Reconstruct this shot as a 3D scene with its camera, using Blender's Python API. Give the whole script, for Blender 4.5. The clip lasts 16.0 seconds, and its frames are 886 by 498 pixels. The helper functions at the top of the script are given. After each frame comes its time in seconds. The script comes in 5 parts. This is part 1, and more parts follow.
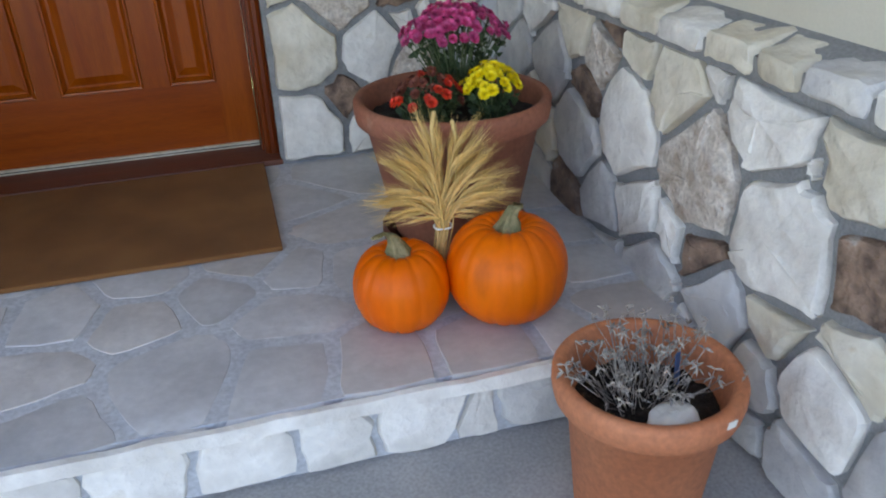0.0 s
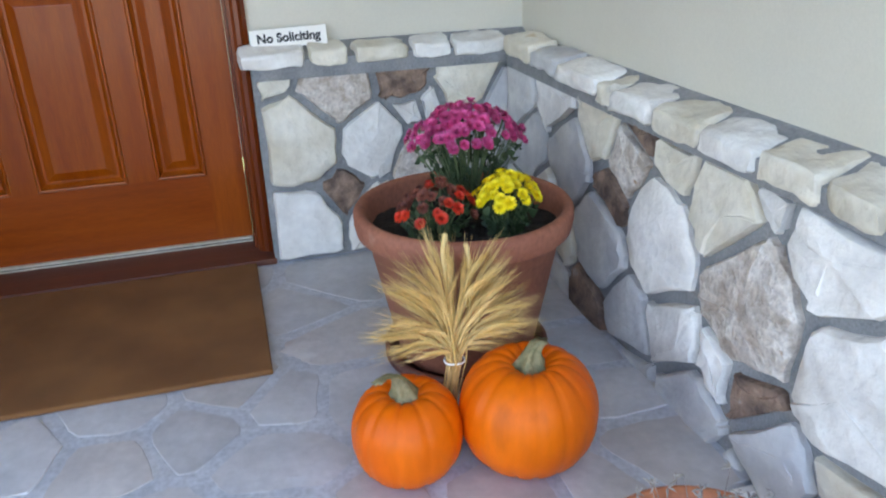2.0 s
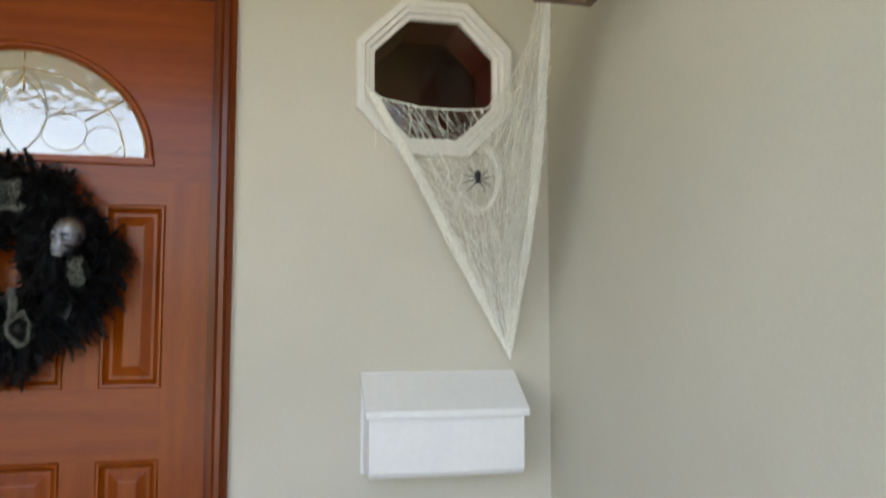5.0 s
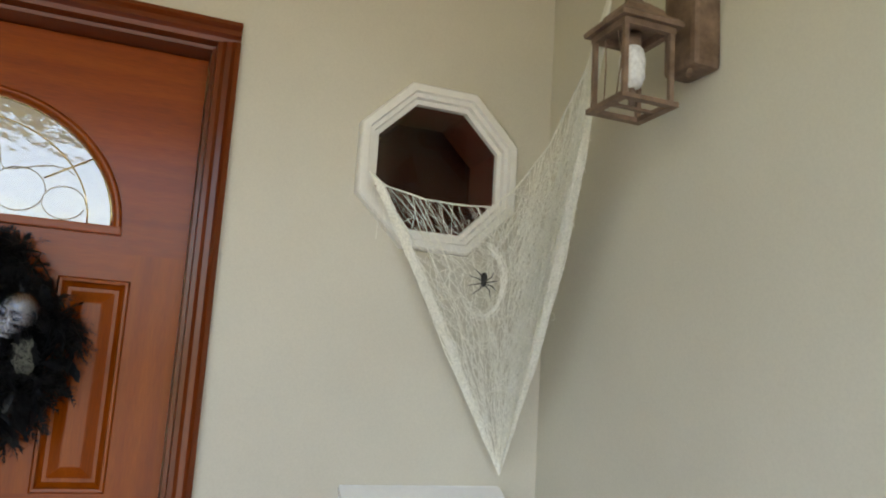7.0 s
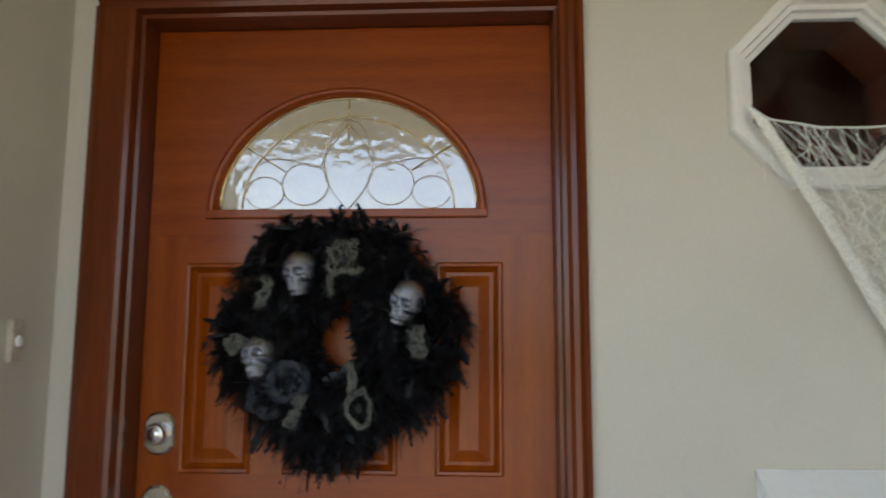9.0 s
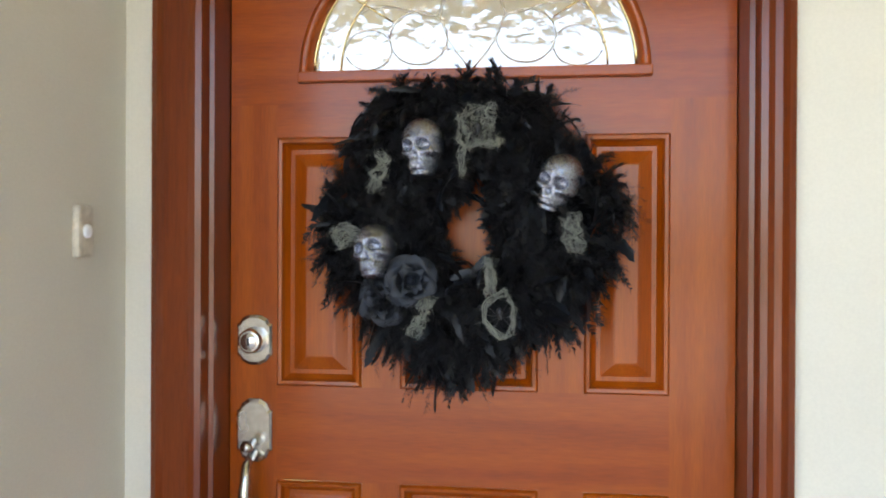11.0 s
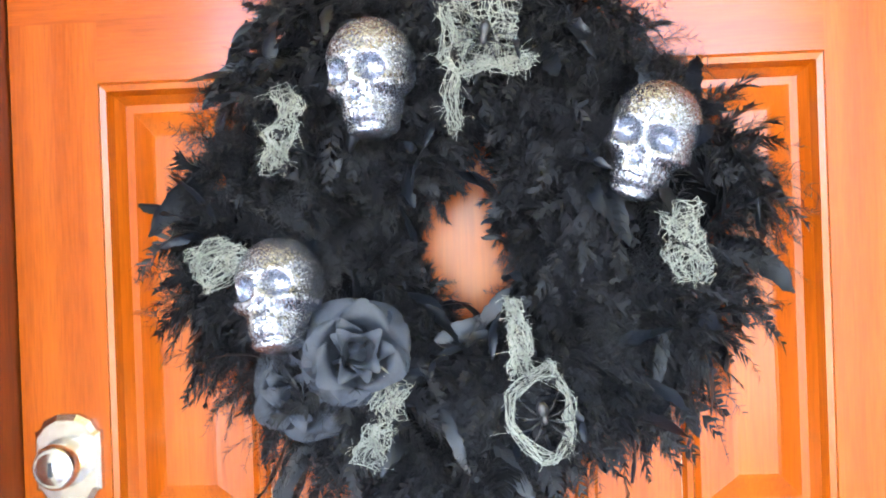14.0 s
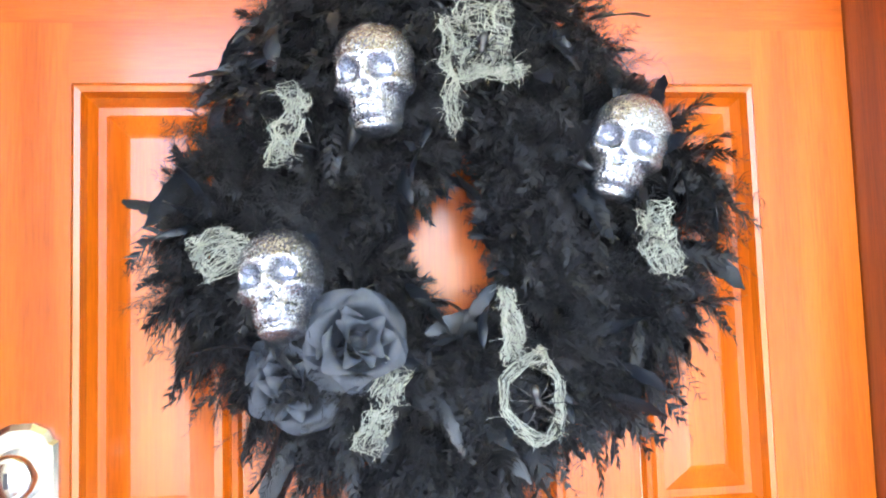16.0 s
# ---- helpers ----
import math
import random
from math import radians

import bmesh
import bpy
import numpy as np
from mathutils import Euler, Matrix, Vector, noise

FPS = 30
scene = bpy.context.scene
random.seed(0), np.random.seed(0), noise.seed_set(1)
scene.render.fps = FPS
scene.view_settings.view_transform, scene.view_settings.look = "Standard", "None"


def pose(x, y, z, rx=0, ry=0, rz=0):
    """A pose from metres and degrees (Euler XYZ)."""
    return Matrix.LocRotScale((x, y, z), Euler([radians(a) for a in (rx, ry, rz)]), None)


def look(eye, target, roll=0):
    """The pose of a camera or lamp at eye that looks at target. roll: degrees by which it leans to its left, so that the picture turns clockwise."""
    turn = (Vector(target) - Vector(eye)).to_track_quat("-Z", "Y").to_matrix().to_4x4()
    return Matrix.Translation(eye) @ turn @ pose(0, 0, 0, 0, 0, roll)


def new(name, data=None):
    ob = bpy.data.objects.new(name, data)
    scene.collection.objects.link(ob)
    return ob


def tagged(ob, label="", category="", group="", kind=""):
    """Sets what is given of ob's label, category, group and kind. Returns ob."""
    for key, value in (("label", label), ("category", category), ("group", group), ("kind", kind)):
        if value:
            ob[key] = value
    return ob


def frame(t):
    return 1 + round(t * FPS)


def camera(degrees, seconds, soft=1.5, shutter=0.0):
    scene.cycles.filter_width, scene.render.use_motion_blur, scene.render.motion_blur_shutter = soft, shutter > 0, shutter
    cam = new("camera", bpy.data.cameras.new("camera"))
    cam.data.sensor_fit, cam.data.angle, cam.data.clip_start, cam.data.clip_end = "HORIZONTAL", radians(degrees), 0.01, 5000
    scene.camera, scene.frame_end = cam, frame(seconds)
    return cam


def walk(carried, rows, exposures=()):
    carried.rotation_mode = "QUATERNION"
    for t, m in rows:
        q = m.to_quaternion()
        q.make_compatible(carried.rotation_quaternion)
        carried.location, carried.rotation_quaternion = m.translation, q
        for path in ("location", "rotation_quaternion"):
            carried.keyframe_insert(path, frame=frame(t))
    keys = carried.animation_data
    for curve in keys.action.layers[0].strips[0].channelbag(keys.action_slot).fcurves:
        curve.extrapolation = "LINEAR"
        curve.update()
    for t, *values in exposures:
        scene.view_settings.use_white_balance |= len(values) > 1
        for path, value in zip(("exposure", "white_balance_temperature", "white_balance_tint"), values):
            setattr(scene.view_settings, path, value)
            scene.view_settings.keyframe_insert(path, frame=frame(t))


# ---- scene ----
cam = camera(60.0, 16.0, soft=1.9, shutter=0.4)
PATH = [
    (0, (0.419, -2.661, 0.928), (0.874, -0.951, -0.004), -2.1),
    (0.5, (0.470, -2.630, 0.931), (0.856, -0.881, 0.040), -1.6),
    (1, (0.502, -2.587, 0.939), (0.847, -0.819, 0.070), -1.9),
    (1.5, (0.489, -2.510, 0.950), (0.872, -0.735, 0.110), -2.2),
    (2, (0.465, -2.417, 0.974), (0.943, -0.648, 0.175), -2.0),
    (2.5, (0.445, -2.353, 0.982), (0.976, -0.543, 0.317), -2.7),
    (3, (0.465, -2.279, 1.012), (1.025, -0.425, 0.512), -2.7),
    (3.5, (0.533, -2.181, 1.021), (1.009, -0.264, 0.703), -2.1),
    (4, (0.592, -2.106, 1.078), (1.016, -0.157, 0.932), -0.5),
    (4.5, (0.632, -2.084, 1.151), (1.028, -0.123, 1.139), 0.4),
    (5, (0.644, -2.086, 1.200), (1.068, -0.138, 1.366), -0.0),
    (5.2, (0.642, -2.086, 1.200), (1.076, -0.151, 1.455), -0.1),
    (7.3, (0.352, -1.849, 1.339), (1.078, -0.013, 1.662), 3.6),
    (7.5, (0.325, -1.825, 1.346), (1.051, 0.010, 1.675), 3.4),
    (8, (0.256, -1.768, 1.336), (0.963, 0.075, 1.658), 3.5),
    (8.5, (0.270, -1.741, 1.301), (0.568, 0.217, 1.581), 2.3),
    (9, (0.325, -1.714, 1.276), (0.213, 0.265, 1.544), 0.2),
    (9.5, (0.364, -1.713, 1.258), (0.094, 0.255, 1.495), -0.6),
    (10, (0.305, -1.643, 1.259), (0.031, 0.332, 1.405), -0.2),
    (10.2, (0.252, -1.625, 1.256), (-0.019, 0.355, 1.338), -0.1),
    (12.3, (0.067, -0.916, 1.320), (-0.058, 1.080, 1.289), -1.8),
    (12.5, (0.051, -0.880, 1.322), (-0.032, 1.118, 1.305), -3.2),
    (13, (0.028, -0.819, 1.323), (-0.031, 1.180, 1.300), -2.3),
    (13.5, (0.029, -0.791, 1.318), (-0.123, 1.203, 1.293), -2.8),
    (14, (0.023, -0.763, 1.300), (-0.076, 1.234, 1.293), -2.0),
    (14.5, (0.007, -0.756, 1.285), (-0.053, 1.242, 1.334), -1.1),
    (15, (-0.019, -0.765, 1.269), (0.077, 1.225, 1.445), -0.3),
    (15.5, (-0.050, -0.780, 1.255), (0.149, 1.201, 1.448), -1.4),
    (16, (-0.081, -0.793, 1.242), (0.147, 1.188, 1.393), -1.8),
]
walk(cam, [(t, look(eye, target, roll)) for t, eye, target, roll in PATH],
     [(0, 2.35, 7400, 17), (0.5, 2.55, 7300, 17), (1.5, 2.82, 6900, 17), (2.0, 2.85, 6900, 17), (2.6, 2.87, 7400, 17), (4.0, 2.68, 7500, 17), (5.2, 2.52, 7550, 17),
      (7.5, 2.45, 7700, 17), (8.5, 2.32, 7600, 17), (9.3, 2.2, 7300, 17), (10.2, 2.65, 7300, 17), (12.3, 4.75, 6900, 17), (13.5, 5.35, 6800, 17), (16, 5.65, 6800, 17)])


# ---- light ----
world = bpy.data.worlds.new("sky")
scene.world = world
world.use_nodes = True
wn = world.node_tree
sky = wn.nodes.new("ShaderNodeTexSky")
sky.sky_type, sky.sun_disc = "NISHITA", False
sky.sun_elevation, sky.sun_rotation = radians(42), radians(35)
sky.air_density, sky.dust_density = 1.0, 2.5
wn.links.new(sky.outputs[0], wn.nodes["Background"].inputs[0])
wn.nodes["Background"].inputs[1].default_value = 0.15
sun_data = bpy.data.lights.new("sun", "SUN")
sun_data.energy, sun_data.angle, sun_data.color = 4.0, radians(0.5), (1.0, 0.94, 0.84)
sun = new("sun", sun_data)
sun.matrix_world = look((4.2, 6.0, 6.6), (0, 0, 0))


# ---- materials ----
def nodes_of(name):
    m = bpy.data.materials.new(name)
    m.use_nodes = True
    return m, m.node_tree, m.node_tree.nodes["Principled BSDF"]


def surface(name, base, second, scale=8.0, rough=0.7, bump=0.3, fine=120.0, metal=0.0, vary=0.0, third=None,
            stretch=(1, 1, 1), coat=0.0, depth=0.004, spec=0.5, speck_amp=0.16):
    """Two colours mixed by a coarse noise, specks by a fine one, relief from both; vary shifts each object's tone."""
    m, nt, p = nodes_of(name)
    link, add = nt.links.new, nt.nodes.new
    tc, mp = add("ShaderNodeTexCoord"), add("ShaderNodeMapping")
    mp.inputs["Scale"].default_value = stretch
    link(tc.outputs["Object"], mp.inputs[0])
    off = add("ShaderNodeVectorMath")
    info = add("ShaderNodeObjectInfo")
    spread = add("ShaderNodeMath")
    spread.operation = "MULTIPLY"
    spread.inputs[1].default_value = 37.0 if vary else 0.0
    link(info.outputs["Random"], spread.inputs[0])
    link(mp.outputs[0], off.inputs[0])
    link(spread.outputs[0], off.inputs[1])
    n1, n2 = add("ShaderNodeTexNoise"), add("ShaderNodeTexNoise")
    for n, s, d in ((n1, scale, 5), (n2, fine, 4)):
        n.inputs["Scale"].default_value, n.inputs["Detail"].default_value = s, d
        link(off.outputs[0], n.inputs["Vector"])
    ramp = add("ShaderNodeValToRGB")
    ramp.color_ramp.elements[0].position, ramp.color_ramp.elements[1].position = 0.34, 0.66
    ramp.color_ramp.elements[0].color, ramp.color_ramp.elements[1].color = (*base, 1), (*second, 1)
    if third:
        e = ramp.color_ramp.elements.new(0.74)
        e.color = (*third, 1)
    link(n1.outputs[0], ramp.inputs[0])
    speck = add("ShaderNodeMapRange")
    speck.inputs[1].default_value, speck.inputs[2].default_value = 0.3, 0.7
    speck.inputs[3].default_value, speck.inputs[4].default_value = 1 - speck_amp, 1 + speck_amp
    link(n2.outputs[0], speck.inputs[0])
    tone = add("ShaderNodeMapRange")
    tone.inputs[3].default_value, tone.inputs[4].default_value = 1 - vary, 1 + vary
    link(info.outputs["Random"], tone.inputs[0])
    both = add("ShaderNodeMath")
    both.operation = "MULTIPLY"
    link(speck.outputs[0], both.inputs[0])
    link(tone.outputs[0], both.inputs[1])
    hsv = add("ShaderNodeHueSaturation")
    link(ramp.outputs[0], hsv.inputs["Color"])
    link(both.outputs[0], hsv.inputs["Value"])
    link(hsv.outputs[0], p.inputs["Base Color"])
    r = add("ShaderNodeMapRange")
    r.inputs[3].default_value, r.inputs[4].default_value = max(rough - 0.1, 0.02), min(rough + 0.1, 1)
    link(n1.outputs[0], r.inputs[0])
    link(r.outputs[0], p.inputs["Roughness"])
    p.inputs["Metallic"].default_value, p.inputs["Coat Weight"].default_value = metal, coat
    p.inputs["Coat Roughness"].default_value = 0.15
    p.inputs["Specular IOR Level"].default_value = spec
    if bump:
        b1, b2 = add("ShaderNodeBump"), add("ShaderNodeBump")
        b1.inputs["Strength"].default_value, b1.inputs["Distance"].default_value = bump, depth * 2
        b2.inputs["Strength"].default_value, b2.inputs["Distance"].default_value = bump, depth * 0.5
        link(n1.outputs[0], b1.inputs["Height"])
        link(n2.outputs[0], b2.inputs["Height"])
        link(b1.outputs[0], b2.inputs["Normal"])
        link(b2.outputs[0], p.inputs["Normal"])
    return m


stucco = surface("stucco", (0.58, 0.545, 0.455), (0.64, 0.605, 0.51), 1.6, 0.85, 0.14, 220, depth=0.0012, speck_amp=0.03)
ceiling_paint = surface("ceiling_paint", (0.62, 0.50, 0.21), (0.68, 0.55, 0.25), 3, 0.85, 0.2, 150, depth=0.002, speck_amp=0.05)
mortar = surface("mortar", (0.20, 0.205, 0.21), (0.28, 0.28, 0.28), 14, 0.95, 0.8, 160)
STONE = {
    "w": surface("white_stone", (0.66, 0.63, 0.58), (0.85, 0.83, 0.78), 9, 0.8, 0.9, 38, vary=0.08, third=(0.66, 0.60, 0.50), depth=0.010, speck_amp=0.06),
    "c": surface("cream_stone", (0.58, 0.52, 0.40), (0.74, 0.70, 0.60), 8, 0.8, 0.9, 38, vary=0.08, third=(0.55, 0.42, 0.24), depth=0.010, speck_amp=0.06),
    "g": surface("grey_stone", (0.42, 0.42, 0.43), (0.62, 0.61, 0.58), 8, 0.8, 0.9, 38, vary=0.1, third=(0.66, 0.64, 0.60), depth=0.010, speck_amp=0.06),
    "b": surface("brown_stone", (0.10, 0.065, 0.05), (0.33, 0.22, 0.16), 22, 0.85, 1.0, 90, vary=0.12, third=(0.42, 0.36, 0.32), depth=0.008, speck_amp=0.12),
    "p": surface("pink_stone", (0.40, 0.33, 0.27), (0.66, 0.61, 0.55), 24, 0.85, 1.0, 90, vary=0.06, third=(0.33, 0.21, 0.13), depth=0.008, speck_amp=0.2),
}
FLAG = [surface("grey_flagstone", (0.42, 0.42, 0.43), (0.56, 0.555, 0.56), 6, 0.6, 0.4, 45, vary=0.09, speck_amp=0.07),
        surface("tan_flagstone", (0.44, 0.415, 0.40), (0.56, 0.535, 0.52), 6, 0.6, 0.4, 45, vary=0.08, speck_amp=0.07)]
flag_joint = surface("flag_joint", (0.45, 0.47, 0.505), (0.54, 0.56, 0.59), 12, 0.8, 0.5, 90)
concrete = surface("concrete", (0.30, 0.30, 0.30), (0.38, 0.37, 0.36), 4, 0.8, 0.3, 140, third=(0.27, 0.27, 0.27))
# for an unseen slab added out front; its tone sets the bounce
bounce_concrete = surface("bounce_concrete", (0.27, 0.255, 0.23), (0.33, 0.31, 0.285), 1.5, 0.85, 0.2, 90)
lawn = surface("lawn", (0.05, 0.09, 0.02), (0.12, 0.16, 0.05), 2, 0.9, 0.6, 40)
door_wood = surface("door_wood", (0.238, 0.040, 0.0008), (0.320, 0.063, 0.0012), 5, 0.34, 0.10, 70, stretch=(6, 6, 0.35), coat=0.26, depth=0.0008, spec=0.2)
rail_wood = surface("rail_wood", (0.228, 0.036, 0.0007), (0.305, 0.055, 0.0010), 5, 0.34, 0.10, 70, stretch=(0.35, 6, 6), coat=0.32, depth=0.0008, spec=0.2)
casing_wood = surface("casing_wood", (0.115, 0.018, 0.002), (0.175, 0.031, 0.003), 5, 0.36, 0.10, 70, stretch=(6, 6, 0.35), coat=0.5, depth=0.0008, spec=0.2)
sill_wood = surface("sill_wood", (0.11, 0.030, 0.015), (0.16, 0.048, 0.024), 5, 0.5, 0.2, 70, stretch=(0.35, 6, 6))
weather_strip = surface("weather_strip", (0.48, 0.42, 0.32), (0.60, 0.54, 0.44), 20, 0.5, 0.2, 90)
coir = surface("coir", (0.180, 0.070, 0.020), (0.255, 0.108, 0.032), 5, 0.95, 1.0, 420, depth=0.006)
terracotta = surface("terracotta", (0.27, 0.090, 0.050), (0.34, 0.125, 0.072), 7, 0.75, 0.3, 90, third=(0.42, 0.22, 0.15))
bright_terracotta = surface("bright_terracotta", (0.46, 0.15, 0.065), (0.54, 0.20, 0.095), 6, 0.7, 0.25, 90, third=(0.50, 0.24, 0.14))
dark_terracotta = surface("dark_terracotta", (0.11, 0.035, 0.022), (0.16, 0.05, 0.03), 8, 0.6, 0.3, 90)
soil = surface("soil", (0.012, 0.009, 0.007), (0.035, 0.026, 0.02), 40, 0.95, 1.0, 160, depth=0.012)
pumpkin_skin = surface("pumpkin_skin", (0.71, 0.108, 0.001), (0.81, 0.148, 0.0015), 7, 0.42, 0.12, 50, third=(0.60, 0.11, 0.003), stretch=(1, 1, 0.4), depth=0.002, speck_amp=0.06, spec=0.22)
stem_skin = surface("stem_skin", (0.13, 0.13, 0.055), (0.30, 0.25, 0.13), 30, 0.8, 0.8, 120)
white_metal = surface("white_metal", (0.84, 0.84, 0.83), (0.87, 0.87, 0.86), 5, 0.38, 0.02, 60, speck_amp=0.02)
white_paint = surface("white_paint", (0.79, 0.77, 0.71), (0.84, 0.82, 0.77), 9, 0.5, 0.05, 60, speck_amp=0.03)
sign_black = surface("sign_black", (0.012, 0.012, 0.014), (0.02, 0.02, 0.022), 9, 0.5, 0.0)
nickel = surface("nickel", (0.55, 0.52, 0.47), (0.62, 0.59, 0.54), 9, 0.24, 0.05, 90, metal=1.0)
brass = surface("brass", (0.60, 0.46, 0.22), (0.70, 0.55, 0.28), 9, 0.25, 0.05, 90, metal=1.0)
# dark red-brown: the dimness indoors is put into this colour
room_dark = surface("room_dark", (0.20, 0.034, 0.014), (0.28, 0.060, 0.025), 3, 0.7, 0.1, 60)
room_light = surface("room_light", (0.55, 0.52, 0.45), (0.62, 0.59, 0.52), 3, 0.8, 0.1, 60)


def glass(name, rough=0.0, tint=(1, 1, 1), bump=0.0):
    m, nt, p = nodes_of(name)
    p.inputs["Base Color"].default_value = (*tint, 1)
    p.inputs["Roughness"].default_value, p.inputs["Transmission Weight"].default_value = rough, 1.0
    p.inputs["IOR"].default_value = 1.5
    if bump:
        n, b, tc = nt.nodes.new("ShaderNodeTexNoise"), nt.nodes.new("ShaderNodeBump"), nt.nodes.new("ShaderNodeTexCoord")
        n.inputs["Scale"].default_value = 38
        b.inputs["Strength"].default_value, b.inputs["Distance"].default_value = bump, 0.004
        nt.links.new(tc.outputs["Object"], n.inputs["Vector"])
        nt.links.new(n.outputs[0], b.inputs["Height"])
        nt.links.new(b.outputs[0], p.inputs["Normal"])
    return m


clear_glass = glass("clear_glass")
leaded_glass = glass("leaded_glass", 0.02, (0.95, 0.97, 0.97), 0.30)
leaded_glass.node_tree.nodes["Principled BSDF"].inputs["IOR"].default_value = 2.6
leaded_glass.node_tree.nodes["Principled BSDF"].inputs["Transmission Weight"].default_value = 0.80


# ---- makers ----
def part(name, bm, mat, parent=None, label="", smooth=False, kind=""):
    """One mesh object out of a bmesh, under a thing or part."""
    me = bpy.data.meshes.new(name)
    bm.normal_update()
    bm.to_mesh(me)
    bm.free()
    for m in (mat if isinstance(mat, (list, tuple)) else [mat]):
        me.materials.append(m)
    if smooth:
        me.shade_smooth()
    ob = new(name, me)
    ob.parent = parent
    return tagged(ob, label, kind=kind)


def thing(name, x, y, z, label, category, group="", rz=0):
    ob = new(name)
    ob.matrix_world = pose(x, y, z, 0, 0, rz)
    ob.empty_display_size = 0.05
    return tagged(ob, label, category, group)


def box(x0, x1, y0, y1, z0, z1, bevel=0.0, bm=None):
    bm = bm or bmesh.new()
    geo = bmesh.ops.create_cube(bm, size=1, matrix=Matrix.Translation(((x0 + x1) / 2, (y0 + y1) / 2, (z0 + z1) / 2)) @ Matrix.Diagonal((x1 - x0, y1 - y0, z1 - z0, 1)))
    if bevel:
        es = list({e for v in geo["verts"] for e in v.link_edges})
        bmesh.ops.bevel(bm, geom=es, offset=bevel, segments=2, profile=0.6, affect="EDGES")
    return bm


def lathe(profile, n=48, bm=None, wobble=0.0):
    """Turns (radius, height) pairs about the z axis."""
    bm = bm or bmesh.new()
    rings = []
    for r, z in profile:
        rings.append([bm.verts.new((r * math.cos(a) * (1 + wobble * math.sin(3 * a)), r * math.sin(a), z)) for a in (2 * math.pi * i / n for i in range(n))])
    for a, b in zip(rings, rings[1:]):
        for i in range(n):
            bm.faces.new((a[i], a[(i + 1) % n], b[(i + 1) % n], b[i]))
    return bm


def tube(pts, radii, n=6, bm=None, closed=False):
    """A round tube along points."""
    bm = bm or bmesh.new()
    pts = [Vector(p) for p in pts]
    if not isinstance(radii, (list, tuple)):
        radii = [radii] * len(pts)
    rings, up = [], None
    for i, p in enumerate(pts):
        a, b = (pts[i - 1], pts[(i + 1) % len(pts)]) if closed else (pts[max(i - 1, 0)], pts[min(i + 1, len(pts) - 1)])
        d = (b - a).normalized() if (b - a).length > 1e-9 else Vector((0, 0, 1))
        if up is None:
            up = d.orthogonal().normalized()
        up = (up - d * up.dot(d))
        up = up.normalized() if up.length > 1e-6 else d.orthogonal().normalized()
        side = d.cross(up)
        rings.append([bm.verts.new(p + (up * math.cos(2 * math.pi * k / n) + side * math.sin(2 * math.pi * k / n)) * radii[i]) for k in range(n)])
    pairs = list(zip(rings, rings[1:])) + ([(rings[-1], rings[0])] if closed else [])
    for a, b in pairs:
        for k in range(n):
            bm.faces.new((a[k], a[(k + 1) % n], b[(k + 1) % n], b[k]))
    if not closed:
        bm.faces.new(rings[0][::-1])
        bm.faces.new(rings[-1])
    return bm


def structure(name, bm, mat, label, smooth=False):
    return tagged(part(name, bm, mat, None, smooth=smooth), label, kind="structure")


# ---- stones: cells round seeds, drawn in, with uneven outlines ----
def cut(poly, n, c):
    """The part of a convex outline where n . p <= c."""
    out = []
    for a, b in zip(poly, poly[1:] + poly[:1]):
        da, db = n[0] * a[0] + n[1] * a[1] - c, n[0] * b[0] + n[1] * b[1] - c
        if da <= 0:
            out.append(a)
        if da * db < 0:
            k = da / (da - db)
            out.append((a[0] + (b[0] - a[0]) * k, a[1] + (b[1] - a[1]) * k))
    return out


def cells(seeds, region):
    """A cell for each seed (u, v, size): larger sizes push the joints outwards."""
    made = []
    for i, (u, v, r) in enumerate(seeds):
        poly = list(region)
        for j, (p, q, s) in enumerate(seeds):
            if i != j and abs(p - u) < 0.8 and poly:
                n = (p - u, q - v)
                poly = cut(poly, n, (p * p + q * q - u * u - v * v + r * r - s * s) / 2)
        made.append(poly)
    return made


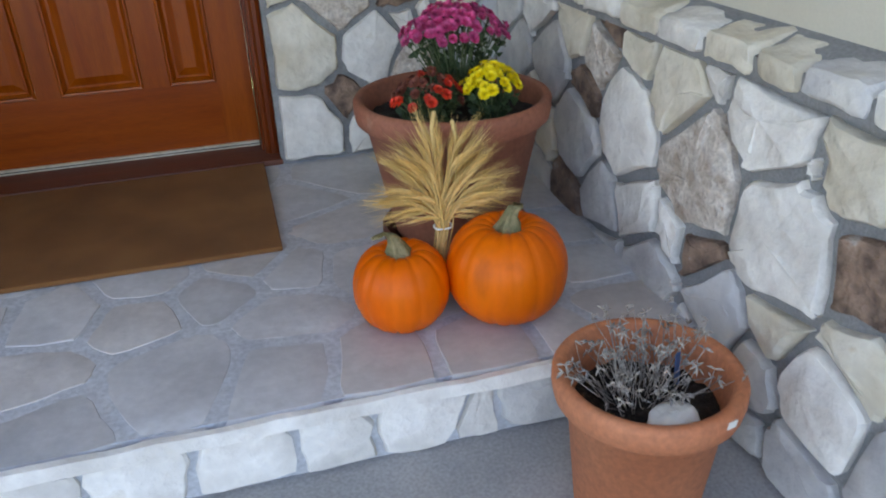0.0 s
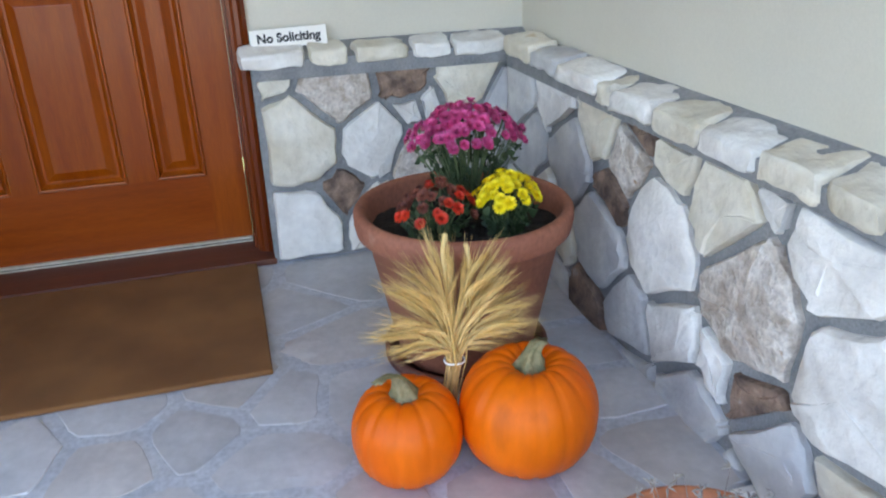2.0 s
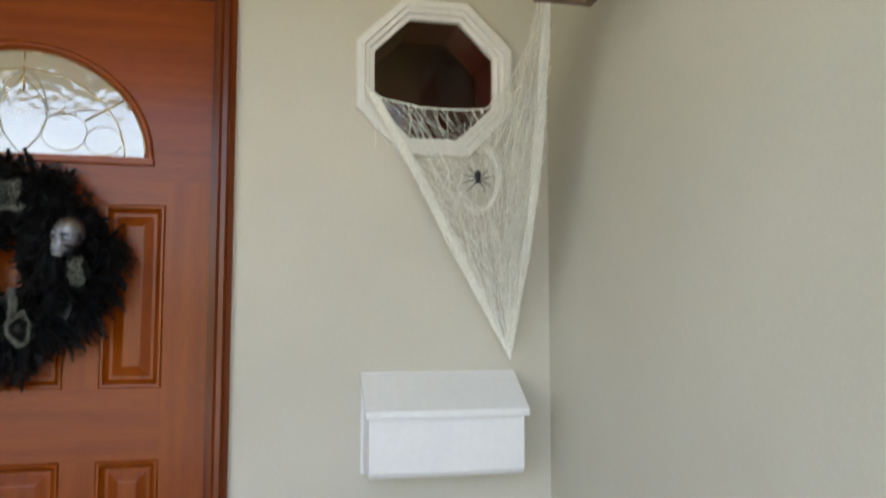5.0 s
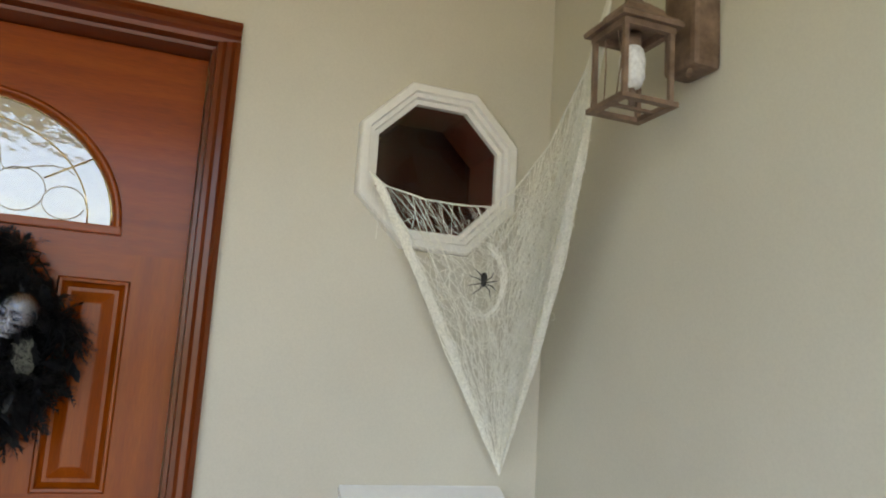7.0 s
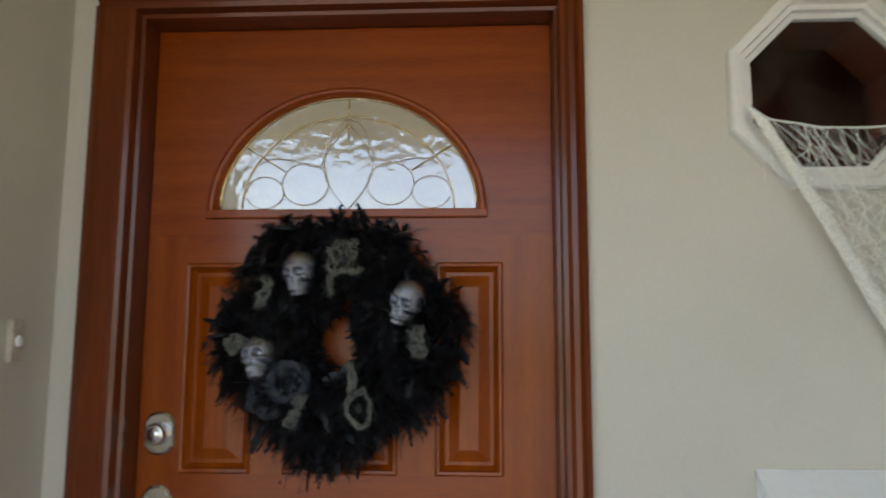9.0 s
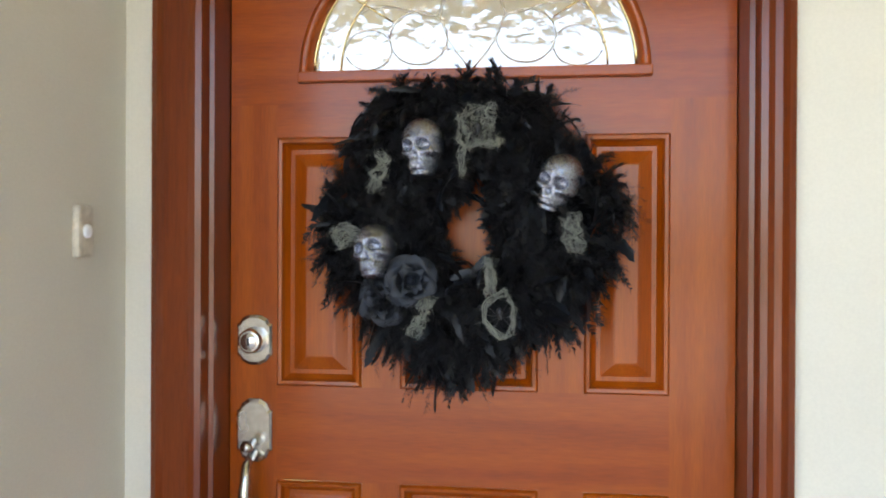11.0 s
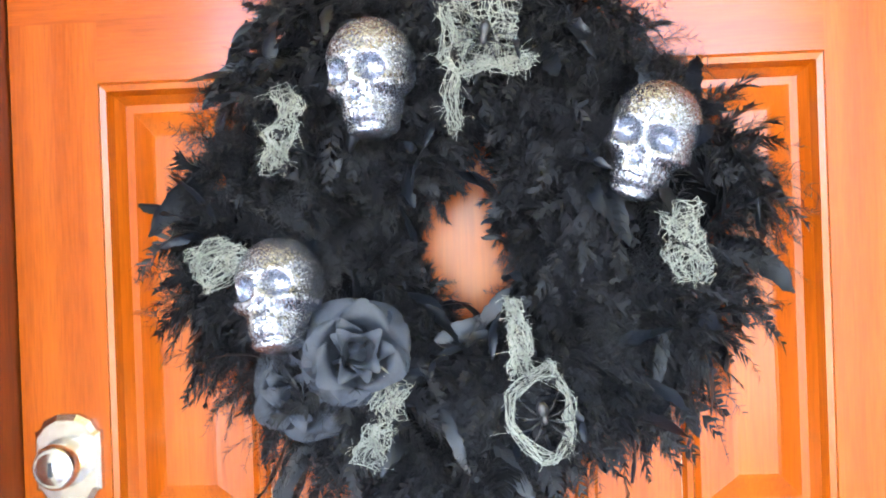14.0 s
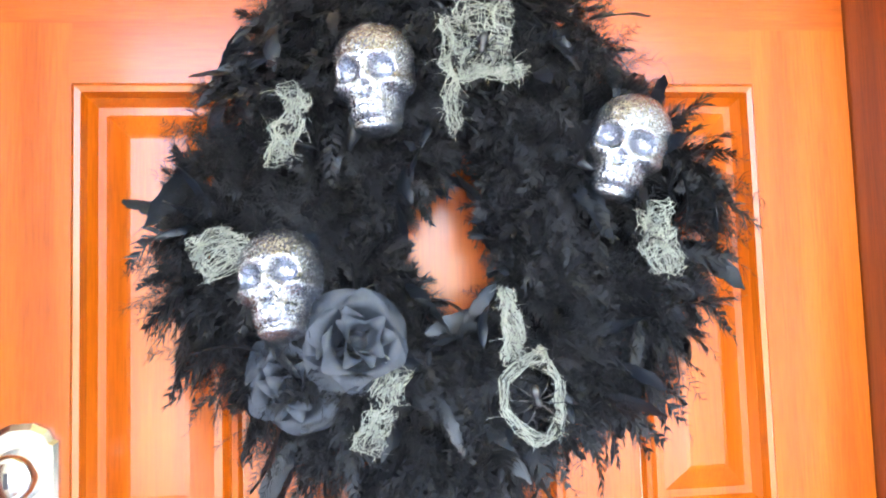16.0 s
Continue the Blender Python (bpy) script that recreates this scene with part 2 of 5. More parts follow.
def stone_mesh(poly, gap, depth, rng, rough=0.006, round_off=0.22, dome=0.4, jitter=0.22):
    """A stone whose back is the plane z = 0; the origin is its middle."""
    cx, cy = sum(p[0] for p in poly) / len(poly), sum(p[1] for p in poly) / len(poly)
    size = math.sqrt(abs(sum(a[0] * b[1] - b[0] * a[1] for a, b in zip(poly, poly[1:] + poly[:1]))) / 2)
    if size < 0.03:
        return None
    inner = list(poly)
    for a, b in zip(poly, poly[1:] + poly[:1]):
        d = math.hypot(b[0] - a[0], b[1] - a[1])
        if d > 1e-6:
            n = ((b[1] - a[1]) / d, -(b[0] - a[0]) / d)
            inner = cut(inner, n, n[0] * a[0] + n[1] * a[1] - gap / 2)
    if len(inner) < 3:
        return None
    outline = []
    m = len(inner)
    for k in range(m):
        p0, p1, p2 = inner[k - 1], inner[k], inner[(k + 1) % m]
        e0, e1 = (math.hypot(p1[0] - q[0], p1[1] - q[1]) for q in (p0, p2))
        c0, c1 = min(round_off * size, e0 * 0.4) / max(e0, 1e-6), min(round_off * size, e1 * 0.4) / max(e1, 1e-6)
        outline.append((p1[0] + (p0[0] - p1[0]) * c0, p1[1] + (p0[1] - p1[1]) * c0))
        outline.append((p1[0] * 0.72 + (p0[0] * c0 + p1[0] * (1 - c0) + p2[0] * c1 + p1[0] * (1 - c1)) * 0.14, p1[1] * 0.72 + (p0[1] * c0 + p1[1] * (1 - c0) + p2[1] * c1 + p1[1] * (1 - c1)) * 0.14))
        outline.append((p1[0] + (p2[0] - p1[0]) * c1, p1[1] + (p2[1] - p1[1]) * c1))
        if e1 > 0.07:
            outline.append(((p1[0] + p2[0]) / 2, (p1[1] + p2[1]) / 2))
    outline = [(x + rng.uniform(-rough, rough), y + rng.uniform(-rough, rough)) for x, y in outline]
    bm = bmesh.new()
    rings = []
    for shrink, z in ((1.0, 0.0), (1.0, depth * 0.55), (0.94, depth * 0.9), (0.62, depth)):
        rings.append([bm.verts.new(((x - cx) * shrink, (y - cy) * shrink, z + (rng.uniform(-1, 1) * depth * (jitter if z else 0)))) for x, y in outline])
    top = bm.verts.new((rng.uniform(-0.2, 0.2) * size, rng.uniform(-0.2, 0.2) * size, depth * (1 + dome * rng.uniform(-0.3, 0.8))))
    k = len(outline)
    for a, b in zip(rings, rings[1:]):
        for i in range(k):
            bm.faces.new((a[i], a[(i + 1) % k], b[(i + 1) % k], b[i]))
    for i in range(k):
        bm.faces.new((rings[-1][i], rings[-1][(i + 1) % k], top))
    return bm, cx, cy


def lay_stones(owner, seeds, region, place, gap, depth, rng, mats, name="stone", uneven=0.2, **more):
    """place turns (u, v) on the wall into a matrix whose z axis looks out of the wall."""
    for poly, (u, v, r, code) in zip(cells([s[:3] for s in seeds], region), seeds):
        if len(poly) < 3:
            continue
        made = stone_mesh(poly, gap, depth * rng.uniform(1 - uneven, 1 + uneven), rng, **more)
        if made:
            bm, cx, cy = made
            ob = part(name, bm, mats[code], owner, smooth=True)
            ob.matrix_basis = owner.matrix_world.inverted() @ place(cx, cy)
            ob.data.set_sharp_from_angle(angle=radians(38))


# ---- structure ----
WALL_Y, LEFT_X, RIGHT_X, TOP = -0.106, -0.605, 1.370, 2.45
DOOR_L, DOOR_R, DOOR_T = -0.452, 0.475, 2.035
OCT_X, OCT_Z, OCT_A = 1.050, 1.824, 0.212

# front wall with the door's opening and an eight-sided hole
bm = bmesh.new()
outer = [(LEFT_X - 0.2, -0.2), (DOOR_L - 0.03, -0.2), (DOOR_L - 0.03, DOOR_T + 0.03), (DOOR_R + 0.03, DOOR_T + 0.03), (DOOR_R + 0.03, -0.2),
         (RIGHT_X + 0.2, -0.2), (RIGHT_X + 0.2, TOP), (LEFT_X - 0.2, TOP)]
hole = [(OCT_X + 0.175 / math.cos(math.pi / 8) * math.cos(math.pi / 8 + k * math.pi / 4), OCT_Z + 0.175 / math.cos(math.pi / 8) * math.sin(math.pi / 8 + k * math.pi / 4)) for k in range(8)]
loops = []
for y in (WALL_Y, 0.12):
    es = []
    for ring in (outer, hole):
        vs = [bm.verts.new((x, y, z)) for x, z in ring]
        loops.append(vs)
        es += [bm.edges.new((a, b)) for a, b in zip(vs, vs[1:] + vs[:1])]
    bmesh.ops.triangle_fill(bm, use_beauty=True, edges=es)
for a, b in ((loops[0], loops[2]), (loops[1], loops[3])):
    for i in range(len(a)):
        bm.faces.new((a[i], a[(i + 1) % len(a)], b[(i + 1) % len(a)], b[i]))
bmesh.ops.recalc_face_normals(bm, faces=bm.faces)
wall_front = structure("wall_front", bm, stucco, "cream stucco front wall of the house around the door")
wall_right = structure("wall_right", box(RIGHT_X, RIGHT_X + 0.2, -2.6, WALL_Y, -0.2, TOP), stucco, "cream stucco side wall of the porch above a stone base")
wall_left = structure("wall_left", box(LEFT_X - 0.2, LEFT_X, -1.05, WALL_Y, -0.2, TOP), stucco, "cream stucco return wall beside the front door")
ceiling = structure("ceiling", box(LEFT_X - 1.2, RIGHT_X + 0.5, -2.6, 0.3, TOP, TOP + 0.12), ceiling_paint, "pale painted porch ceiling")
# unseen slab, added so that no direct sun reaches the porch
structure("roof", box(LEFT_X - 1.4, RIGHT_X + 4, -2.75, 4.0, TOP + 0.12, TOP + 0.5), sill_wood, "unseen slab over house and porch, added to block the sun")
structure("wall_house", box(LEFT_X - 3.0, LEFT_X - 0.2, -0.1, 0.12, -0.2, TOP + 0.12), stucco, "cream stucco house wall")
structure("ground", box(-400, 400, -400, 400, -0.6, -0.19), lawn, "dry lawn around the house")
# added out of view: sunlit concrete that throws warm light into the porch
structure("driveway", box(-9, 9, -22, -3.4, -0.24, -0.178), bounce_concrete, "unseen grey concrete slab added before the house to bounce sunlight")
structure("pavement", box(LEFT_X - 1.4, RIGHT_X + 0.0, -3.4, -1.46, -0.24, -0.17), concrete, "plain grey concrete walk before the step")
structure("room_behind_door", box(-0.7, 0.74, 1.4, 1.5, -0.1, 2.4), room_light, "pale wall of the entry behind the door")
# box added behind the small window; its dark colour makes the room dim
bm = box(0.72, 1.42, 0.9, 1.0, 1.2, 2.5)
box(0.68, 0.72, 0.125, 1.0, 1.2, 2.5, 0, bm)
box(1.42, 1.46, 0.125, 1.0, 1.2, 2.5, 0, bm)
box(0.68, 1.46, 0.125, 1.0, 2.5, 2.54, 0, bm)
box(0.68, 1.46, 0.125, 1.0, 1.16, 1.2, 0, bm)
structure("room_behind_window", bm, room_dark, "box behind the small window, dimness put into its dark red-brown colour")

# porch floor: a slab with flagstones set in it
floor = structure("floor", box(LEFT_X - 0.9, 1.30, -1.475, WALL_Y + 0.1, -0.19, -0.004), flag_joint, "porch floor of irregular grey flagstones")

# stone base: mortar backing
base_front = structure("stone_base_front", box(DOOR_R + 0.055, 1.30, -0.178, WALL_Y, -0.1, 0.61), mortar, "rubble stone wainscot with grey mortar below the mailbox")
base_right = structure("stone_base_right", box(1.30, RIGHT_X, -2.6, WALL_Y, -0.2, 0.60), mortar, "rubble stone wainscot with grey mortar along the porch side")

# ---- door ----
door = thing("front_door", 0.0, 0.0, 0.0, "reddish varnished wooden front door with raised panels and an arched window", "door")
ARCH_X, ARCH_Z, ARCH_W, ARCH_H = 0.005, 1.594, 0.312, 0.285


def slab_with_arch():
    bm = bmesh.new()
    top = [(DOOR_R, 1.54), (DOOR_R, DOOR_T), (DOOR_L, DOOR_T), (DOOR_L, 1.54)]
    arch = [(ARCH_X + ARCH_W * math.cos(math.pi * k / 32), ARCH_Z + ARCH_H * math.sin(math.pi * k / 32)) for k in range(33)]
    rings = []
    for y in (0.0, 0.045):
        es = []
        for ring in (top, arch):
            vs = [bm.verts.new((x, y, z)) for x, z in ring]
            rings.append(vs)
            es += [bm.edges.new((a, b)) for a, b in zip(vs, vs[1:] + vs[:1])]
        bmesh.ops.triangle_fill(bm, use_beauty=True, edges=es)
    for a, b in ((rings[0], rings[2]), (rings[1], rings[3])):
        for i in range(len(a)):
            bm.faces.new((a[i], a[(i + 1) % len(a)], b[(i + 1) % len(a)], b[i]))
    bmesh.ops.recalc_face_normals(bm, faces=bm.faces)
    return bm


part("top_rail", slab_with_arch(), rail_wood, door)
COLS = [(-0.360, -0.196), (-0.124, 0.130), (0.212, 0.362)]
ROWS_Z = [(0.248, 0.832), (1.010, 1.478)]
xs = [DOOR_L, COLS[0][0], COLS[0][1], COLS[1][0], COLS[1][1], COLS[2][0], COLS[2][1], DOOR_R]
for a, b in ((0, 1), (6, 7)):
    part("stile", box(xs[a], xs[b], 0.0, 0.045, 0.022, 1.54), door_wood, door)
for a, b in ((2, 3), (4, 5)):
    for z0, z1 in ROWS_Z:
        part("mullion", box(xs[a], xs[b], 0.0, 0.045, z0, z1), door_wood, door)
for z0, z1 in ((0.022, ROWS_Z[0][0]), (ROWS_Z[0][1], ROWS_Z[1][0]), (ROWS_Z[1][1], 1.54)):
    part("rail", box(xs[1], xs[6], 0.0, 0.045, z0, z1), rail_wood, door)


def panel(x0, x1, z0, z1):
    """A raised field with a sloping margin inside a moulded frame."""
    bm = bmesh.new()
    rings = []
    for inset, y in ((0.0, -0.001), (0.004, -0.006), (0.010, -0.005), (0.014, 0.004), (0.022, 0.012), (0.030, 0.012), (0.052, 0.003), (0.056, 0.002)):
        rings.append([bm.verts.new(p) for p in ((x0 + inset, y, z0 + inset), (x1 - inset, y, z0 + inset), (x1 - inset, y, z1 - inset), (x0 + inset, y, z1 - inset))])
    for a, b in zip(rings, rings[1:]):
        for i in range(4):
            bm.faces.new((a[i], a[(i + 1) % 4], b[(i + 1) % 4], b[i]))
    bm.faces.new(rings[-1])
    return bm


for z0, z1 in ROWS_Z:
    for x0, x1 in COLS:
        part("panel", panel(x0, x1, z0, z1), door_wood, door)

# arched glass: a moulded rim, leaded pieces and brass cames
bm = bmesh.new()
prof = [(1.035, -0.001), (1.03, -0.010), (1.0, -0.012), (0.975, -0.004), (0.965, 0.012)]
rows = []
for s, y in prof:
    rows.append([bm.verts.new((ARCH_X + (ARCH_W * math.cos(math.pi * k / 40)) * s, y, ARCH_Z + ARCH_H * math.sin(math.pi * k / 40) * s)) for k in range(41)])
for a, b in zip(rows, rows[1:]):
    for i in range(40):
        bm.faces.new((a[i], a[i + 1], b[i + 1], b[i]))
part("window_rim", bm, rail_wood, door, smooth=True)
part("window_sill", box(ARCH_X - ARCH_W * 1.04, ARCH_X + ARCH_W * 1.04, -0.013, 0.02, ARCH_Z - 0.014, ARCH_Z + 0.006, 0.003), rail_wood, door)


def arch_pt(a, s, y=0.016):
    return (ARCH_X + ARCH_W * 0.97 * s * math.cos(a), y, ARCH_Z + 0.008 + ARCH_H * 0.95 * s * math.sin(a))


bm = bmesh.new()
mid = bm.verts.new((ARCH_X, 0.020, ARCH_Z + 0.004))
ring = [bm.verts.new(arch_pt(math.pi * k / 40, 1.0, 0.020)) for k in range(41)]
for i in range(40):
    bm.faces.new((mid, ring[i], ring[i + 1]))
pane = part("glass_pane", bm, leaded_glass, door)
pane.visible_shadow = False


def came(pts, r=0.0017, mat=brass):
    part("came", tube(pts, r, 6), mat, door, smooth=True)


came([arch_pt(math.pi * k / 30, 0.99) for k in range(31)], 0.0035)
came([arch_pt(math.pi * k / 30, 0.82) for k in range(31)])
for a in (35, 90, 145):
    came([arch_pt(radians(a), s / 4) for s in (2.4, 3.0, 3.5, 3.96)])
for a0, a1 in ((90, 150), (90, 30)):
    came([arch_pt(radians(a0 + (a1 - a0) * k / 12), 0.62 + 0.18 * math.cos(math.pi * k / 6)) for k in range(13)], 0.0012, nickel)
for side in (-1, 1):
    came([(ARCH_X + side * (0.002 + 0.055 * math.sin(math.pi * k / 12)), 0.016, ARCH_Z + 0.01 + 0.20 * k / 12) for k in range(13)], 0.0012, nickel)
    came([(ARCH_X + side * (0.10 + 0.055 * math.cos(2 * math.pi * k / 20)), 0.016, ARCH_Z + 0.07 + 0.05 * math.sin(2 * math.pi * k / 20)) for k in range(20)], 0.0011, nickel)
    came([(ARCH_X + side * (0.195 + 0.045 * math.cos(2 * math.pi * k / 20)), 0.016, ARCH_Z + 0.05 + 0.038 * math.sin(2 * math.pi * k / 20)) for k in range(20)], 0.0011, nickel)

# knob with its shaped plate; the handle set below
bm = bmesh.new()


def plate_outline(w, h):
    pts = []
    for sx, sz in ((1, -1), (1, 1), (-1, 1), (-1, -1)):
        pts += [(sx * w, sz * h * 0.62), (sx * w * 0.86, sz * h * 0.66), (sx * w * 0.7, sz * h * 0.86), (sx * w * 0.3, sz * h)] if sx * sz > 0 else \
               [(sx * w * 0.3, sz * h), (sx * w * 0.7, sz * h * 0.86), (sx * w * 0.86, sz * h * 0.66), (sx * w, sz * h * 0.62)]
    return pts


def plate(cx, cz, w, h, thick):
    bm = bmesh.new()
    rings = []
    for s, y in ((1.0, 0.0), (1.0, -thick * 0.6), (0.88, -thick)):
        rings.append([bm.verts.new((cx + x * s, y, cz + z * s)) for x, z in plate_outline(w, h)])
    for a, b in zip(rings, rings[1:]):
        for i in range(len(a)):
            bm.faces.new((a[i], a[(i + 1) % len(a)], b[(i + 1) % len(a)], b[i]))
    bm.faces.new(rings[-1])
    bmesh.ops.recalc_face_normals(bm, faces=bm.faces)
    return bm


KNOB_X = -0.402
lock = part("lock_plate", plate(KNOB_X, 1.096, 0.034, 0.047, 0.010), nickel, door)
turn = Matrix.Translation((KNOB_X, -0.008, 1.096)) @ Matrix.Rotation(radians(90), 4, "X")
bm = lathe([(0.024, 0.0), (0.025, 0.006), (0.022, 0.014), (0.023, 0.022), (0.021, 0.026), (0.018, 0.030), (0.0165, 0.0285), (0.0155, 0.030), (0.0005, 0.0312)], 32)
bm.transform(turn)
cyl = part("lock_cylinder", bm, nickel, lock, smooth=True)
bm = box(KNOB_X - 0.002, KNOB_X + 0.002, -0.0402, -0.037, 1.089, 1.103)
part("keyhole", bm, sign_black, lock)
grip = part("handle_plate", plate(KNOB_X, 0.925, 0.034, 0.060, 0.010), nickel, door)
part("thumb_latch", tube([(KNOB_X, -0.008, 0.905), (KNOB_X, -0.03, 0.897), (KNOB_X, -0.05, 0.905)], [0.007, 0.008, 0.011], 10), nickel, grip, smooth=True)
part("grip", tube([(KNOB_X, -0.01, 0.885), (KNOB_X, -0.045, 0.868), (KNOB_X, -0.055, 0.82), (KNOB_X, -0.05, 0.74), (KNOB_X, -0.01, 0.70)], [0.008, 0.009, 0.011, 0.010, 0.008], 12), nickel, grip, smooth=True)

# casing, jamb and threshold
frame_ob = thing("door_1", 0, 0, 0, "dark red stained wooden door frame with moulded casing", "door frame")
tagged(frame_ob, kind="structure")


LEFT_EXTRA = 0.034


def casing(side):
    """Moulded upright: brick mould proud of the wall, stepping back to the door."""
    x = DOOR_R if side > 0 else DOOR_L
    prof = [(0.062, WALL_Y + 0.01), (0.062, WALL_Y - 0.016), (0.050, WALL_Y - 0.022), (0.042, WALL_Y - 0.012), (0.030, WALL_Y - 0.012), (0.022, WALL_Y - 0.004),
            (0.012, WALL_Y), (0.010, WALL_Y + 0.03), (0.002, WALL_Y + 0.033), (0.002, 0.046), (0.03, 0.046)]
    return [(x + side * (dx + (LEFT_EXTRA if side < 0 and dx > 0.035 else 0)), y) for dx, y in prof]


for side in (1, -1):
    bm = bmesh.new()
    low, high = ([bm.verts.new((x, y, z)) for x, y in casing(side)] for z in (0.0, DOOR_T + 0.012))
    for i in range(len(low) - 1):
        bm.faces.new((low[i], low[i + 1], high[i + 1], high[i]))
    bmesh.ops.recalc_face_normals(bm, faces=bm.faces)
    part("jamb", bm, casing_wood, frame_ob)
bm = bmesh.new()
prof = [(0.062, WALL_Y + 0.01), (0.062, WALL_Y - 0.016), (0.050, WALL_Y - 0.022), (0.042, WALL_Y - 0.012), (0.030, WALL_Y - 0.012), (0.022, WALL_Y - 0.004),
        (0.012, WALL_Y), (0.010, WALL_Y + 0.03), (0.002, WALL_Y + 0.033), (0.002, 0.046), (0.03, 0.046)]
low, high = ([bm.verts.new((x, y, DOOR_T + dz)) for dz, y in prof] for x in (DOOR_L - 0.062 - LEFT_EXTRA, DOOR_R + 0.062))
for i in range(len(low) - 1):
    bm.faces.new((low[i], low[i + 1], high[i + 1], high[i]))
part("head", bm, surface("head_wood", (0.115, 0.018, 0.002), (0.175, 0.031, 0.003), 5, 0.36, 0.10, 70, stretch=(0.35, 6, 6), coat=0.5, depth=0.0008, spec=0.2), frame_ob)
part("sill", box(DOOR_L - 0.06, DOOR_R + 0.06, -0.185, 0.05, -0.01, 0.014, 0.004), sill_wood, frame_ob, "worn red-brown wooden sill")
part("threshold", box(DOOR_L + 0.002, DOOR_R - 0.002, -0.012, 0.05, 0.012, 0.030, 0.003), weather_strip, frame_ob, "pale weather strip under the door")
part("strip_groove", box(DOOR_L + 0.004, DOOR_R - 0.004, -0.0135, -0.008, 0.020, 0.023), sign_black, frame_ob)

# ---- octagon window ----
window = thing("window_1", OCT_X, WALL_Y, OCT_Z, "small octagonal window with a stepped white frame", "window")
tagged(window, kind="structure")


def octa(steps):
    bm = bmesh.new()
    rings = []
    for a, y in steps:
        r = a / math.cos(math.pi / 8)
        rings.append([bm.verts.new((r * math.cos(math.pi / 8 + k * math.pi / 4), y, r * math.sin(math.pi / 8 + k * math.pi / 4))) for k in range(8)])
    for a, b in zip(rings, rings[1:]):
        for k in range(8):
            bm.faces.new((a[k], b[k], b[(k + 1) % 8], a[(k + 1) % 8]))
    bmesh.ops.recalc_face_normals(bm, faces=bm.faces)
    return bm


part("window_frame", octa([(OCT_A, 0.004), (OCT_A, -0.026), (OCT_A - 0.005, -0.032), (OCT_A - 0.022, -0.032), (OCT_A - 0.025, -0.022), (OCT_A - 0.036, -0.022), (OCT_A - 0.038, -0.008),
                           (OCT_A - 0.050, -0.008), (OCT_A - 0.051, 0.006)]), white_paint, window)
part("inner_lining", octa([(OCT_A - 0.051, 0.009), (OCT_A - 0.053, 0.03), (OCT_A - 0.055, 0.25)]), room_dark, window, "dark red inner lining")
bm = bmesh.new()
r = (OCT_A - 0.050) / math.cos(math.pi / 8)
bm.faces.new([bm.verts.new((r * math.cos(math.pi / 8 + k * math.pi / 4), 0.0075, r * math.sin(math.pi / 8 + k * math.pi / 4))) for k in range(8)])
pane = part("pane", bm, clear_glass, window)
pane.visible_shadow = False

# ---- door mat, sign, mailbox ----
bm = box(-0.45, 0.473, -0.83, -0.195, 0.0, 0.014, 0.004)
tagged(part("doormat", bm, coir), "plain brown coir doormat lying before the door", "doormat")

sign = thing("no_soliciting_sign", 0.655, -0.150, 0.640, "small white sign with black lettering leaning on the stone ledge", "sign")
bm = box(-0.108, 0.108, -0.002, 0.002, 0.0, 0.052, 0.0008)
part("sign_board", bm, white_paint, sign)
txt = bpy.data.curves.new("lettering", "FONT")
txt.body, txt.size, txt.extrude, txt.align_x, txt.align_y, txt.offset = "No Soliciting", 0.0345, 0.0004, "CENTER", "CENTER", 0.0013
tob = new("lettering_curve", txt)
bpy.context.view_layer.update()
me = bpy.data.meshes.new_from_object(tob.evaluated_get(bpy.context.evaluated_depsgraph_get()))
bpy.data.objects.remove(tob)
me.materials.clear()
me.materials.append(sign_black)
letters = new("lettering", me)
letters.parent = sign
letters.matrix_basis = pose(0, -0.0026, 0.026, 90, 0, 0)
sign.matrix_world = pose(0.648, -0.150, 0.643, -10, -1.5, 0)

box_thing = thing("mailbox", 1.062, WALL_Y, 0.80, "white sheet-metal wall mailbox with a sloping lid", "mailbox")


def mail_profile(pts, x0, x1, bm=None):
    bm = bm or bmesh.new()
    a, b = ([bm.verts.new((x, y, z)) for y, z in pts] for x in (x0, x1))
    for i in range(len(pts)):
        j = (i + 1) % len(pts)
        bm.faces.new((a[i], a[j], b[j], b[i]))
    bm.faces.new(a[::-1])
    bm.faces.new(b)
    bmesh.ops.recalc_face_normals(bm, faces=bm.faces)
    return bm


body = part("body", mail_profile([(0, 0.002), (-0.103, 0.0), (-0.115, 0.006), (-0.121, 0.016), (-0.123, 0.15), (0, 0.235)], -0.194, 0.194), white_metal, box_thing)
part("back_plate", box(-0.202, 0.202, -0.004, 0.0, -0.005, 0.249, 0.0015), white_metal, box_thing)
part("lid", mail_profile([(-0.004, 0.244), (-0.010, 0.247), (-0.135, 0.164), (-0.137, 0.146), (-0.131, 0.146), (-0.129, 0.158), (-0.004, 0.236)], -0.204, 0.204), white_metal, box_thing)
part("hem", tube([(-0.200, -0.1375, 0.150), (0.200, -0.1375, 0.150)], 0.0022, 6), white_metal, box_thing)


